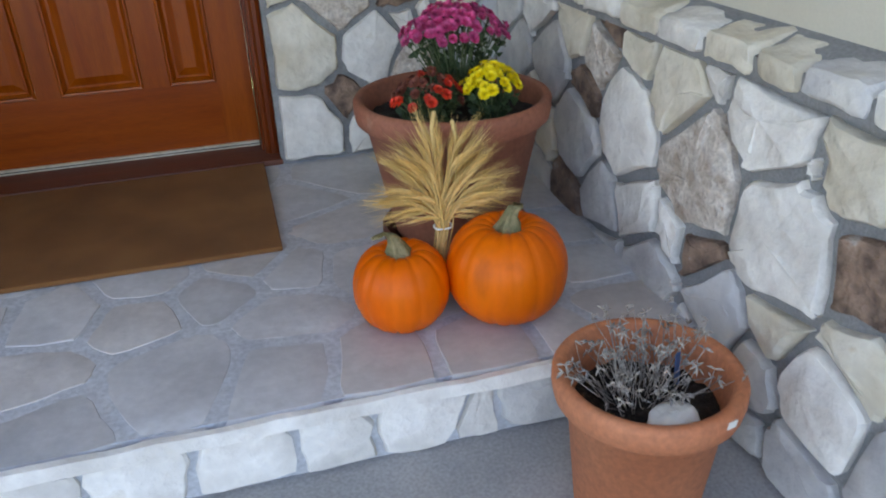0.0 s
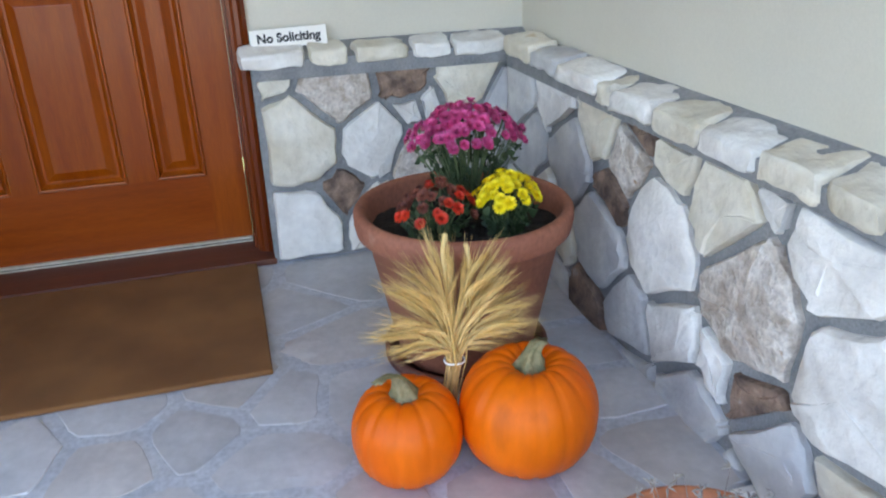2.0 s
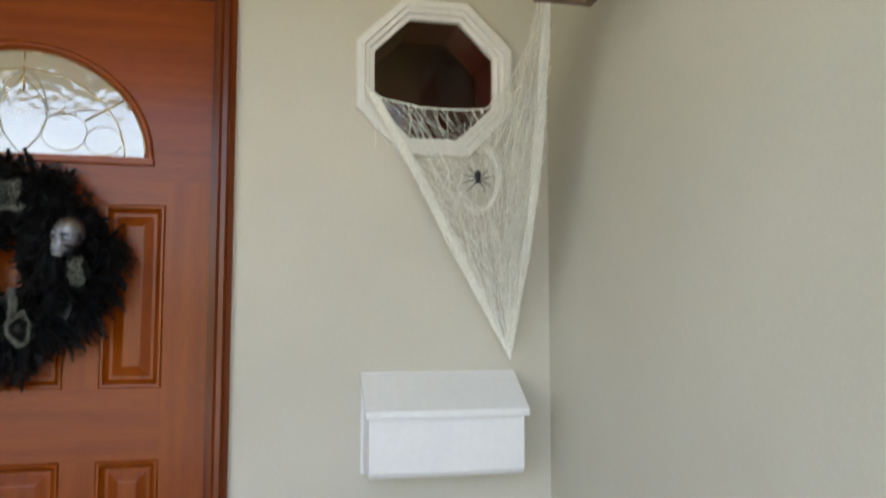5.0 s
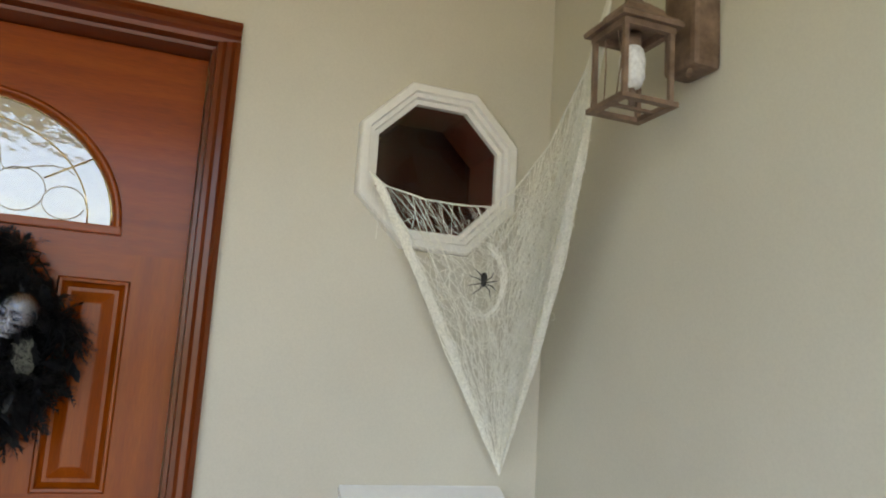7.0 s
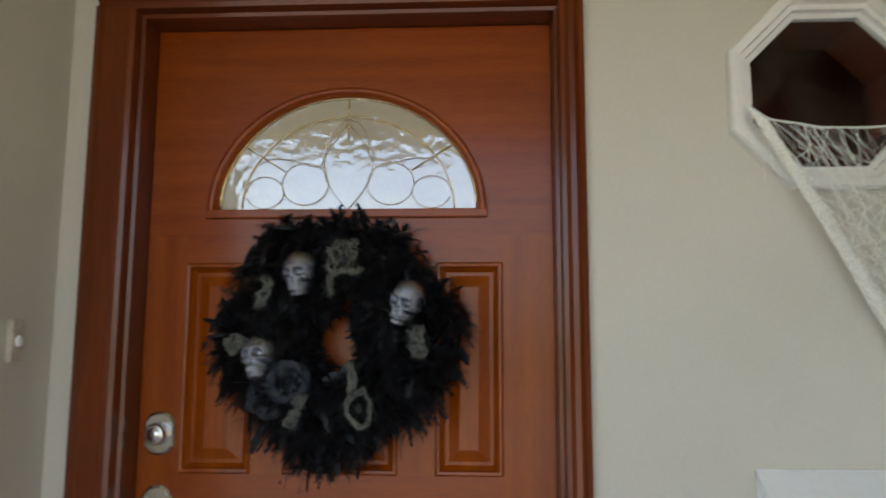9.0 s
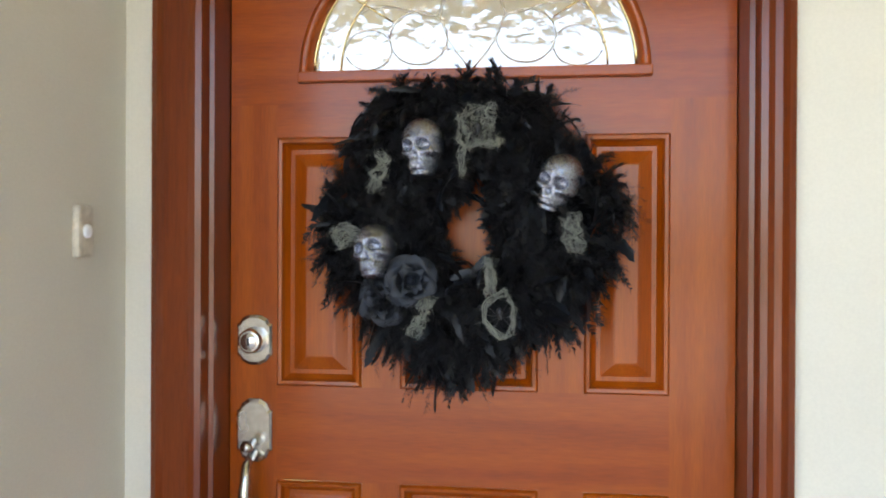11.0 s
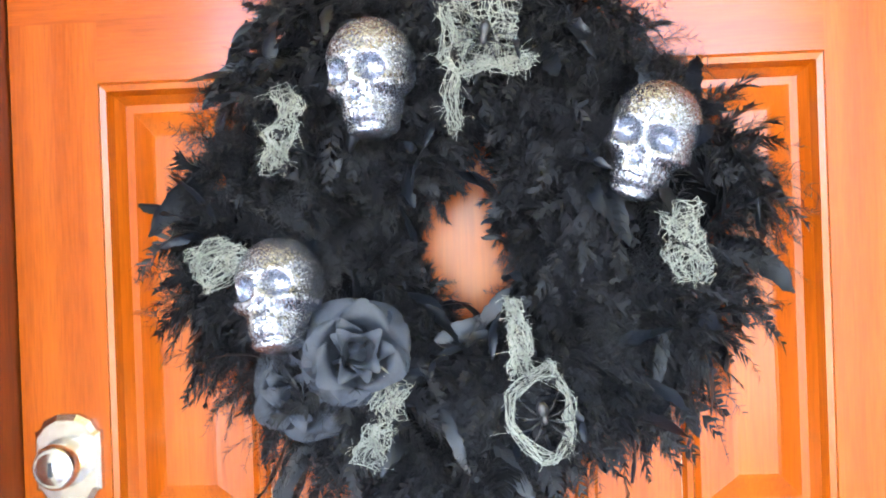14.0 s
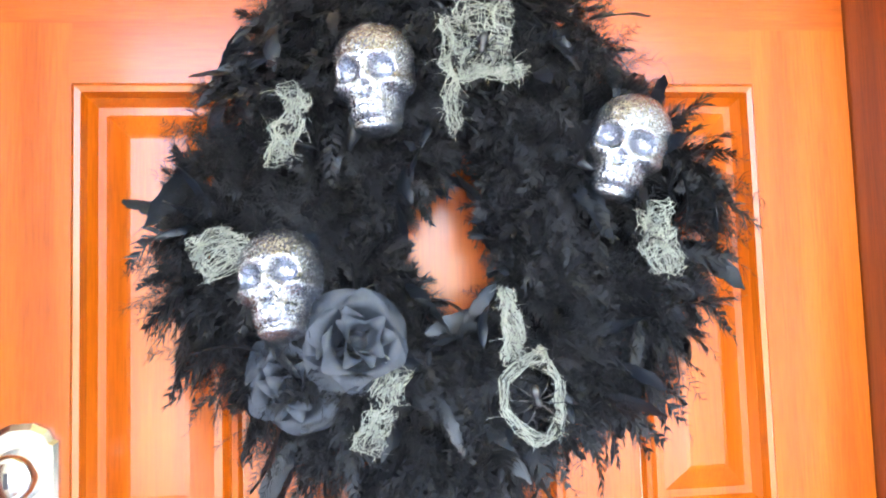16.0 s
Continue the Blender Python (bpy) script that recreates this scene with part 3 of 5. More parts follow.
# ---- pots ----
def pot(name, x, y, z, r, h, base_r, rim_h, mat, label, saucer=0.0, drop=0.055):
    ob = thing(name, x, y, z, label, "flower pot")
    low = 0.022 if saucer else 0.0
    t = 0.020
    part("pot_wall", lathe([(0.001, low), (base_r, low), (base_r + 0.004, low + 0.006), (r - 0.028, h - rim_h - 0.004), (r - 0.012, h - rim_h), (r - 0.004, h - rim_h + 0.008),
                            (r, h - rim_h * 0.5), (r, h - 0.010), (r - 0.005, h - 0.002), (r - 0.013, h), (r - t - 0.004, h - 0.006), (r - t - 0.012, h - rim_h), (r - t - 0.03, h - rim_h - 0.06)], 64), mat, ob, smooth=True)
    bm = lathe([(0.0005, 0.012), (0.05, 0.008), (r * 0.55, 0.004), (r - t - 0.010, -0.004)], 48)
    for v in bm.verts:
        v.co.z += 0.012 * noise.noise(v.co * 40) + h - drop
    part("soil", bm, soil, ob, "dark potting soil", smooth=True)
    if saucer:
        part("saucer", lathe([(0.001, 0.0), (saucer * 0.85, 0.0), (saucer, 0.012), (saucer, 0.036), (saucer - 0.006, 0.040), (saucer - 0.014, 0.036), (saucer - 0.016, 0.016), (0.001, 0.014)], 64), dark_terracotta, ob, "dark brown saucer", smooth=True)
    return ob


BIG = (0.933, -0.87)
pot("large_flower_pot", BIG[0], BIG[1], 0.0, 0.246, 0.385, 0.155, 0.062, terracotta, "large weathered terracotta pot on a dark saucer in the porch corner", 0.195)
POT2 = (1.018, -1.735)
pot("small_flower_pot", POT2[0], POT2[1], -0.17, 0.163, 0.305, 0.108, 0.058, bright_terracotta, "orange terracotta pot with dried plants on the lower paving", drop=0.075)


# ---- pumpkins ----
def pumpkin(name, x, y, r, h, ribs, label, rz, stem_lean, rng, stem_h=0.072, stem_r=0.0075):
    ob = thing(name, x, y, 0.0, label, "pumpkin", "pumpkins on the step", rz)
    bm = bmesh.new()
    n, m = 96, 40
    phase = [rng.uniform(-0.10, 0.10) for _ in range(ribs)]
    deep = [rng.uniform(0.5, 1.0) for _ in range(ribs)]
    rings = []
    for j in range(m + 1):
        f = math.pi * j / m
        ring = []
        for i in range(n):
            a = 2 * math.pi * i / n
            k = a / (2 * math.pi) * ribs
            c = abs(((k + phase[int(k + 0.5) % ribs] + 0.5) % 1) - 0.5)
            groove = math.exp(-(c / 0.11) ** 2) * deep[int(k + 0.5) % ribs]
            s = math.sin(f) ** 0.82
            rad = r * s * (1 - 0.028 * groove * (0.35 + 0.65 * math.sin(f))) * (1 + 0.02 * math.sin(a + 1) + 0.015 * math.sin(2 * a))
            z = h / 2 * (math.copysign(abs(math.cos(f)) ** 0.9, math.cos(f)))
            z -= (0.16 * h * math.exp(-(s / 0.30) ** 2)) * (1 if f < 1.5 else -0.4)
            z -= 0.007 * groove * math.cos(f)
            ring.append(bm.verts.new((rad * math.cos(a), rad * math.sin(a), z + h / 2)))
        rings.append(ring)
    for a, b in zip(rings, rings[1:]):
        for i in range(n):
            bm.faces.new((a[i], b[i], b[(i + 1) % n], a[(i + 1) % n]))
    bmesh.ops.remove_doubles(bm, verts=bm.verts, dist=1e-5)
    low = min(v.co.z for v in bm.verts)
    for v in bm.verts:
        v.co.z -= low
    part("flesh", bm, pumpkin_skin, ob, smooth=True)
    zt = h * 0.86 - low
    bm = bmesh.new()
    rings = []
    for j in range(9):
        q = j / 8
        rad = 0.024 * (1 - q) ** 3.2 + stem_r + 0.002 * (q > 0.9)
        cx, cz = stem_lean * q ** 1.9 * 0.058, zt + stem_h * math.sin(q * (1.15 + 0.55 * abs(stem_lean)))
        rings.append([bm.verts.new((cx + rad * (1 + 0.22 * math.cos(5 * a)) * math.cos(a), 0.25 * cx + rad * (1 + 0.22 * math.cos(5 * a)) * math.sin(a), cz + 0.0 * a)) for a in (2 * math.pi * i / 20 for i in range(20))])
    for a, b in zip(rings, rings[1:]):
        for i in range(20):
            bm.faces.new((a[i], a[(i + 1) % 20], b[(i + 1) % 20], b[i]))
    bm.faces.new(rings[-1])
    part("stem", bm, stem_skin, ob, "dry green-brown stem", smooth=True)
    return ob


rng = random.Random(4)
pumpkin("pumpkin", 0.697, -1.255, 0.106, 0.194, 11, "small round orange pumpkin with a curved green stem", 20, -1.1, rng)
pumpkin("pumpkin", 0.930, -1.285, 0.132, 0.235, 15, "larger ribbed orange pumpkin beside the smaller one", 160, -0.3, rng, 0.062, 0.013)


# ---- wreath ----
black_down = surface("black_down", (0.0022, 0.0022, 0.0027), (0.0058, 0.0058, 0.0078), 30, 0.6, 0.0, 200, spec=0.3)
ring_black = surface("ring_black", (0.0008, 0.0008, 0.001), (0.002, 0.002, 0.0024), 30, 0.95, 0.0, 200, spec=0.05)
black_vane = surface("black_vane", (0.0022, 0.0030, 0.0046), (0.0050, 0.0072, 0.0115), 30, 0.48, 0.2, 300, vary=0.4, depth=0.001, spec=0.32)
petal_cloth = surface("petal_cloth", (0.009, 0.012, 0.018), (0.019, 0.024, 0.034), 30, 0.7, 0.3, 500, depth=0.001)
gauze_thread = surface("gauze_thread", (0.13, 0.135, 0.115), (0.22, 0.225, 0.19), 40, 0.95, 0.3, 400, depth=0.001)
spider_plastic = surface("spider_plastic", (0.006, 0.006, 0.007), (0.012, 0.012, 0.013), 30, 0.35, 0.2, 300, depth=0.001)


def glitter():
    """Silver flakes: each small cell is a facet with a tilt and a tone of its own."""
    m, nt, p = nodes_of("silver_glitter")
    link, add = nt.links.new, nt.nodes.new
    tc, vo, ramp = add("ShaderNodeTexCoord"), add("ShaderNodeTexVoronoi"), add("ShaderNodeValToRGB")
    vo.inputs["Scale"].default_value = 900
    link(tc.outputs["Object"], vo.inputs["Vector"])
    sep = add("ShaderNodeSeparateColor")
    link(vo.outputs["Color"], sep.inputs[0])
    ramp.color_ramp.elements[0].color, ramp.color_ramp.elements[1].color = (0.09, 0.095, 0.118, 1), (0.48, 0.50, 0.57, 1)
    link(sep.outputs[0], ramp.inputs[0])
    link(ramp.outputs[0], p.inputs["Base Color"])
    middle, size, total, unit = (add("ShaderNodeVectorMath") for _ in range(4))
    geo = add("ShaderNodeNewGeometry")
    middle.operation, size.operation, total.operation, unit.operation = "SUBTRACT", "SCALE", "ADD", "NORMALIZE"
    middle.inputs[1].default_value = (0.5, 0.5, 0.5)
    size.inputs["Scale"].default_value = 0.75
    link(vo.outputs["Color"], middle.inputs[0])
    link(middle.outputs[0], size.inputs[0])
    link(geo.outputs["Normal"], total.inputs[0])
    link(size.outputs[0], total.inputs[1])
    link(total.outputs[0], unit.inputs[0])
    link(unit.outputs[0], p.inputs["Normal"])
    p.inputs["Metallic"].default_value, p.inputs["Roughness"].default_value = 0.92, 0.27
    return m


silver = glitter()
WREATH = Vector((0.006, -0.066, 1.312))
wreath = thing("halloween_wreath", *WREATH, "round black feather wreath with silver skulls hanging on the door", "wreath")
HOLE = Vector((0.012, 0.0, -0.003))


def ring_point(a, b):
    """A point of the padded ring and the way out of it; a goes round the ring, b round its tube."""
    major, thick = 0.150 + 0.004 * math.sin(2 * a + 0.5) + 0.007 * math.sin(4 * a + 2.2) * math.sin(a * 0.5), 0.082 + 0.007 * math.sin(3 * a + 1) + 0.005 * math.sin(7 * a)
    c = Vector((math.cos(a), 0, math.sin(a)))
    out = c * math.cos(b) + Vector((0, -1, 0)) * math.sin(b)
    p = c * (major + thick * math.cos(b)) + Vector((0, -0.050 * math.sin(b), 0))
    p.z *= 1.03
    p *= 1 + max(0.0, math.cos(b)) * 0.085 * noise.noise(Vector((3.1 * math.cos(a), 3.1 * math.sin(a), 4.0)))
    turn = a % (2 * math.pi)
    p *= 1 + max(0.0, math.cos(b)) * (0.12 * math.exp(-((turn - 2.22) / 0.20) ** 2) + 0.06 * math.exp(-((turn - 1.02) / 0.28) ** 2))
    if p.z < 0:
        p.z *= 1 - 0.065 * max(0.0, math.cos(b))
    p += HOLE * max(0.0, -math.cos(b))
    inner = max(0.0, -math.cos(b))
    p.x *= 1 - 0.36 * inner
    p.z *= 1 + (0.34 if p.z > 0 else 0.12) * inner
    return p, out, Vector((-math.sin(a), 0, math.cos(a)))


rng = random.Random(21)
bm = bmesh.new()
grid = [[bm.verts.new(ring_point(2 * math.pi * i / 64, 2 * math.pi * j / 20)[0] - ring_point(2 * math.pi * i / 64, 2 * math.pi * j / 20)[1] * 0.014) for j in range(20)] for i in range(64)]
for i in range(64):
    for j in range(20):
        bm.faces.new((grid[i][j], grid[(i + 1) % 64][j], grid[(i + 1) % 64][(j + 1) % 20], grid[i][(j + 1) % 20]))
for v in bm.verts:
    v.co += noise.noise_vector(v.co * 60) * 0.010
part("padded_ring", bm, ring_black, wreath, smooth=True)

# down: plumes of a shaft with soft barbs on both sides
verts, faces = [], []


def strip(p, q, w):
    side = (q - p).cross(Vector((rng.uniform(-1, 1), rng.uniform(-1, 1), rng.uniform(-1, 1))))
    if side.length < 1e-9:
        return
    side = side.normalized() * w
    k = len(verts)
    verts.extend((p - side, p + side, q))
    faces.append((k, k + 1, k + 2))


def plume(p, way, side, length, width, solid, droop):
    """A curved shaft; long soft barbs leave it slantwise, bend forwards and hang a little."""
    steps = 11
    bend = side * rng.uniform(-0.35, 0.35) * length + Vector((0, -0.10, -0.45)) * droop * length
    spine = [p + way * (length * s / steps) + bend * (s / steps) ** 2 for s in range(steps + 1)]
    for s in range(steps):
        strip(spine[s], spine[s + 1], 0.0004)
        grow = math.sin(math.pi * (0.20 + 0.72 * s / steps)) * width
        ahead = (spine[s + 1] - spine[s]).normalized()
        for sg in (-1, 1):
            for _ in range(3):
                loose = 0.17 if solid else 0.34
                j = Vector((rng.gauss(0, 1), rng.gauss(0, 1), rng.gauss(0, 1))) * loose
                base = spine[s] + (spine[s + 1] - spine[s]) * rng.random()
                ln = grow * rng.uniform(0.65, 1.25)
                mid = base + (side * sg * 0.9 + ahead * 0.8 + j).normalized() * ln * 0.55
                tip = mid + (side * sg * 0.35 + ahead * 1.1 + j * 1.5 + Vector((0, 0, -0.25))).normalized() * ln * 0.6
                w = ahead * (rng.uniform(0.0012, 0.0022) if solid else rng.uniform(0.00022, 0.00048))
                k = len(verts)
                verts.extend((base - w, base + w, mid - w * 0.8, mid + w * 0.8, tip))
                faces.append((k, k + 1, k + 3, k + 2))
                faces.append((k + 2, k + 3, k + 4))


for tuft in range(560):
    a0, b0 = rng.uniform(0, 2 * math.pi), rng.uniform(-0.5, math.pi + 0.45)
    swing, lift = rng.choice((-1, 1)) * rng.uniform(0.2, 1.2), rng.uniform(0.25, 0.8)
    droop, solid = rng.uniform(0.1, 1.0), rng.random() < 0.42
    long = rng.uniform(0.75, 1.3)
    for _ in range(6):
        a, b = a0 + rng.gauss(0, 0.06), b0 + rng.gauss(0, 0.12)
        p, out, tan = ring_point(a, b)
        inner = max(0.0, -math.cos(b))
        flow = (tan * (swing + rng.gauss(0, 0.25)) + out * lift * (1 - 0.6 * inner) + Vector((rng.gauss(0, 0.22), rng.gauss(0, 0.18), rng.gauss(-0.25, 0.28)))).normalized()
        side = flow.cross(out)
        side = side.normalized() if side.length > 1e-5 else tan
        plume(p - out * 0.008, flow, side, rng.uniform(0.034, 0.062) * long * (1 - 0.45 * inner), rng.uniform(0.014, 0.024) * (1 - 0.35 * inner), solid, droop)
# loose plumes that stand out round the rim in clumps
clumps = [rng.uniform(0, 2 * math.pi) for _ in range(34)]
for _ in range(340):
    a, b = rng.choice(clumps) + rng.gauss(0, 0.05), rng.uniform(-0.4, 0.7)
    p, out, tan = ring_point(a, b)
    flow = (tan * rng.gauss(0, 0.55) + out * rng.uniform(0.5, 1.0) + Vector((0, rng.gauss(0, 0.2), rng.uniform(-0.6, 0.1)))).normalized()
    side = flow.cross(out)
    side = side.normalized() if side.length > 1e-5 else tan
    plume(p - out * 0.006, flow, side, rng.uniform(0.034, 0.072), rng.uniform(0.013, 0.026), rng.random() < 0.35, rng.uniform(0.2, 1.3))
me = bpy.data.meshes.new("down")
me.from_pydata([tuple(v) for v in verts], [], faces)
me.materials.append(black_down)
down = new("down", me)
down.parent = wreath
tagged(down, "soft black downy feather barbs", kind="stuff")


def vane_mesh(length, width, curl, twist):
    """A glossy cock's feather: blunt tip, split edges, curling along its length."""
    bm = bmesh.new()
    rows, m = [], 13
    for s in range(m + 1):
        q = s / m
        w = width * min(1.0, 0.12 + 2.6 * q) * (max(0.0, 1 - ((q - 0.55) / 0.47) ** 4) if q > 0.55 else 1.0) + 0.0004
        z, y = length * math.sin(curl * q + 1e-4) / (abs(curl) + 1e-4) * (1 if curl > 0 else -1), -length * (1 - math.cos(curl * q)) / (abs(curl) + 1e-4)
        row = []
        for sx in (-1, -0.5, 0, 0.5, 1):
            e = w * sx * (rng.uniform(0.72, 1.05) if abs(sx) == 1 else 1)
            row.append(bm.verts.new((e * math.cos(twist * q), y + e * math.sin(twist * q) + abs(sx) ** 2 * 0.30 * w, z - abs(sx) * w * 0.55 + (rng.uniform(-0.0025, 0.001) if abs(sx) == 1 else 0))))
        rows.append(row)
    for a, b in zip(rows, rows[1:]):
        for i in range(4):
            bm.faces.new((a[i], a[i + 1], b[i + 1], b[i]))
    me = bpy.data.meshes.new("feather")
    bm.to_mesh(me)
    bm.free()
    me.materials.append(black_vane)
    me.shade_smooth()
    return me


vanes = [vane_mesh(rng.uniform(0.038, 0.068), rng.uniform(0.0050, 0.0095), rng.choice((-1, 1)) * rng.uniform(0.5, 2.0), rng.uniform(-1.2, 1.2)) for _ in range(18)]
for k in range(190):
    a = rng.uniform(0, 2 * math.pi)
    edge = k < 80
    b = rng.uniform(-0.3, 0.8) if edge else rng.uniform(0.5, math.pi + 0.1)
    p, out, tan = ring_point(a, b)
    d = (tan * rng.gauss(0, 0.8) + out * rng.uniform(0.25, 0.8) + Vector((rng.gauss(0, 0.25), -0.1, -0.65 if edge else -0.35))).normalized()
    if math.cos(b) < -0.3:
        d = (tan * rng.choice((-1, 1)) + Vector((0, -0.4, 0)) + out * 0.20).normalized()
    if math.cos(b) < -0.3 and rng.random() < 0.45:
        continue
    ob = new("feather", rng.choice(vanes))
    ob.parent = wreath
    q = d.to_track_quat("Z", "Y").to_matrix().to_4x4() @ Matrix.Rotation(rng.uniform(-1.2, 1.2), 4, "Z")
    ob.matrix_basis = Matrix.Translation(p * (1.02 if edge else 1.0) + out * (0.002 if edge else 0.010)) @ q @ Matrix.Scale(1.25 if edge else 1.0, 4)


def along(t, *knots):
    """A smooth curve through (t, value) knots."""
    for (t0, v0), (t1, v1) in zip(knots, knots[1:]):
        if t <= t1:
            q = (t - t0) / (t1 - t0)
            return v0 + (v1 - v0) * q * q * (3 - 2 * q)
    return knots[-1][1]


def bump_at(x, z, cx, cz, rx, rz, power=1.0):
    return math.exp(-(((x - cx) / rx) ** 2 + ((z - cz) / rz) ** 2) ** power)


def skull_mesh():
    bm = bmesh.new()
    n, m = 96, 84
    rings = []
    for j in range(1, m):
        t = (1 - math.cos(math.pi * j / m)) / 2
        z = 0.048 - 0.098 * t
        dome = math.sqrt(max(0.0, 1 - ((0.40 - t) / 0.40) ** 2)) if t < 0.40 else 1.0
        end = math.sqrt(max(0.0, 1 - ((t - 0.93) / 0.07) ** 2)) if t > 0.93 else 1.0
        wide = 0.0368 * dome * along(t, (0, 1), (0.40, 1), (0.50, 0.93), (0.58, 0.95), (0.71, 0.66), (0.88, 0.55), (1, 0.44)) * end
        fore = 0.0370 * dome * along(t, (0, 1), (0.40, 1), (0.55, 0.93), (0.75, 0.93), (0.92, 0.86), (1, 0.74)) * (0.35 + 0.65 * end)
        back = 0.036 * dome * along(t, (0, 1), (0.45, 1), (0.70, 0.35), (1, 0.25)) * end
        ring = []
        for i in range(n):
            a = 2 * math.pi * i / n
            c, s = math.cos(a), math.sin(a)
            square = along(t, (0, 1), (0.35, 0.95), (0.6, 0.78), (1, 0.75))
            px = wide * math.copysign(abs(c) ** square, c)
            py = (fore if s < 0 else back) * math.copysign(abs(s) ** square, s)
            if s < 0:
                face = min(1.0, -s * 1.5)
                ax = abs(px)
                d = 0.0135 * bump_at(ax, z, 0.0150, 0.0035, 0.0098, 0.0080, 2.2)
                d += 0.0080 * bump_at(px, z, 0, -0.0130, 0.0022 + 0.22 * max(0, -0.008 - z), 0.0055, 1.5)
                d -= 0.0026 * bump_at(ax, z, 0.014, 0.0150, 0.014, 0.0042)
                d -= 0.0036 * bump_at(px, z, 0, -0.002, 0.0042, 0.0080)
                d -= 0.0042 * bump_at(ax, z, 0.0235, -0.0085, 0.0080, 0.0042)
                d += 0.0050 * bump_at(ax, z, 0.0220, -0.0205, 0.0070, 0.0080)
                d -= 0.0028 * bump_at(px, z, 0, -0.0270, 0.0150, 0.0085, 2)
                if -0.037 < z < -0.019 and ax < 0.017:
                    d += 0.0013 * max(0.0, math.cos(px * 2 * math.pi / 0.0056)) ** 3
                d += 0.0020 * math.exp(-((z + 0.0283) / 0.0013) ** 2)
                d += 0.0022 * math.exp(-((z + 0.0385) / 0.0022) ** 2)
                py += d * face
            px *= 1 - 0.07 * bump_at(0, z, 0, 0.008, 1, 0.010) * (1 if s < 0.4 else 0)
            ring.append(bm.verts.new((px, py, z)))
        rings.append(ring)
    for a, b in zip(rings, rings[1:]):
        for i in range(n):
            bm.faces.new((a[i], b[i], b[(i + 1) % n], a[(i + 1) % n]))
    bm.faces.new(rings[0])
    bm.faces.new(rings[-1][::-1])
    bmesh.ops.recalc_face_normals(bm, faces=bm.faces)
    return bm


def on_wreath(x, y, z):
    return Vector((x, y, z)) - WREATH


skull = part("skull", skull_mesh(), silver, wreath, "silver glitter skull", smooth=True)
skull_me = skull.data
skull.matrix_basis = Matrix.Translation(on_wreath(-0.060, -0.146, 1.438)) @ Euler((radians(5), radians(-2), radians(-20))).to_matrix().to_4x4()
for x, y, z, rx, ry, rz in ((0.162, -0.140, 1.379, 4, 21, -22), (-0.143, -0.138, 1.265, -10, -9, -16)):
    ob = new("skull", skull_me)
    ob.parent = wreath
    tagged(ob, "silver glitter skull")
    ob.matrix_basis = Matrix.Translation(on_wreath(x, y, z)) @ Euler((radians(rx), radians(ry), radians(rz))).to_matrix().to_4x4()


def petal_mesh(w, h, cup):
    """A broad cloth petal: cupped, its rim rolled back and a little wavy, with a soft point."""
    bm = bmesh.new()
    rows = []
    for i in range(11):
        u = i / 10
        row = []
        for j in range(11):
            v = j / 5 - 1
            width = w * (0.34 + 0.66 * math.sin(math.pi * 0.5 * min(1, u * 1.5))) * (1 - 0.16 * max(0, u - 0.7) / 0.3)
            roll = max(0.0, u - 0.58) ** 2 * h * 2.6 * (1 + 0.35 * math.sin(4 * v + w * 900))
            row.append(bm.verts.new((v * width, cup * (1 - v * v) * w * 0.55 + roll * 0.75 - 0.10 * w * abs(v) ** 3 * u, u * h * (1 - 0.17 * v * v * u) - roll * 0.25)))
        rows.append(row)
    for a, b in zip(rows, rows[1:]):
        for j in range(10):
            bm.faces.new((a[j], a[j + 1], b[j + 1], b[j]))
    me = bpy.data.meshes.new("petal")
    bm.to_mesh(me)
    bm.free()
    me.materials.append(petal_cloth)
    me.shade_smooth()
    return me


petals = [petal_mesh(0.0235, 0.032, 0.55), petal_mesh(0.0175, 0.026, 0.9), petal_mesh(0.0090, 0.020, 1.4)]


def rose(x, y, z, size, face):
    ob = part("rose", lathe([(0.0005, -0.014), (0.006, -0.012), (0.007, 0.0), (0.0005, 0.008)], 12), petal_cloth, wreath, "black cloth rose", smooth=True)
    ob.matrix_basis = Matrix.Translation(on_wreath(x, y, z)) @ face @ Matrix.Scale(size, 4)
    for layer, (count, tilt, rad, kind) in enumerate(((5, -78, 0.004, 0), (4, -60, 0.004, 0), (4, -42, 0.005, 1), (3, -24, 0.006, 1), (3, -12, 0.005, 2), (3, -4, 0.003, 2), (2, 4, 0.001, 2))):
        for k in range(count):
            q = new("petal", petals[kind])
            q.parent = ob
            a = 360 * k / count + layer * 37 + rng.uniform(-8, 8)
            q.matrix_basis = pose(0, 0, -0.010 + layer * 0.0015, 0, 0, a) @ pose(0, rad, 0, tilt + rng.uniform(-9, 9), rng.uniform(-10, 10), 0)


rose(-0.080, -0.146, 1.217, 1.30, Euler((radians(80), 0, radians(12))).to_matrix().to_4x4())
rose(-0.134, -0.122, 1.180, 1.34, Euler((radians(100), radians(-10), radians(-14))).to_matrix().to_4x4())


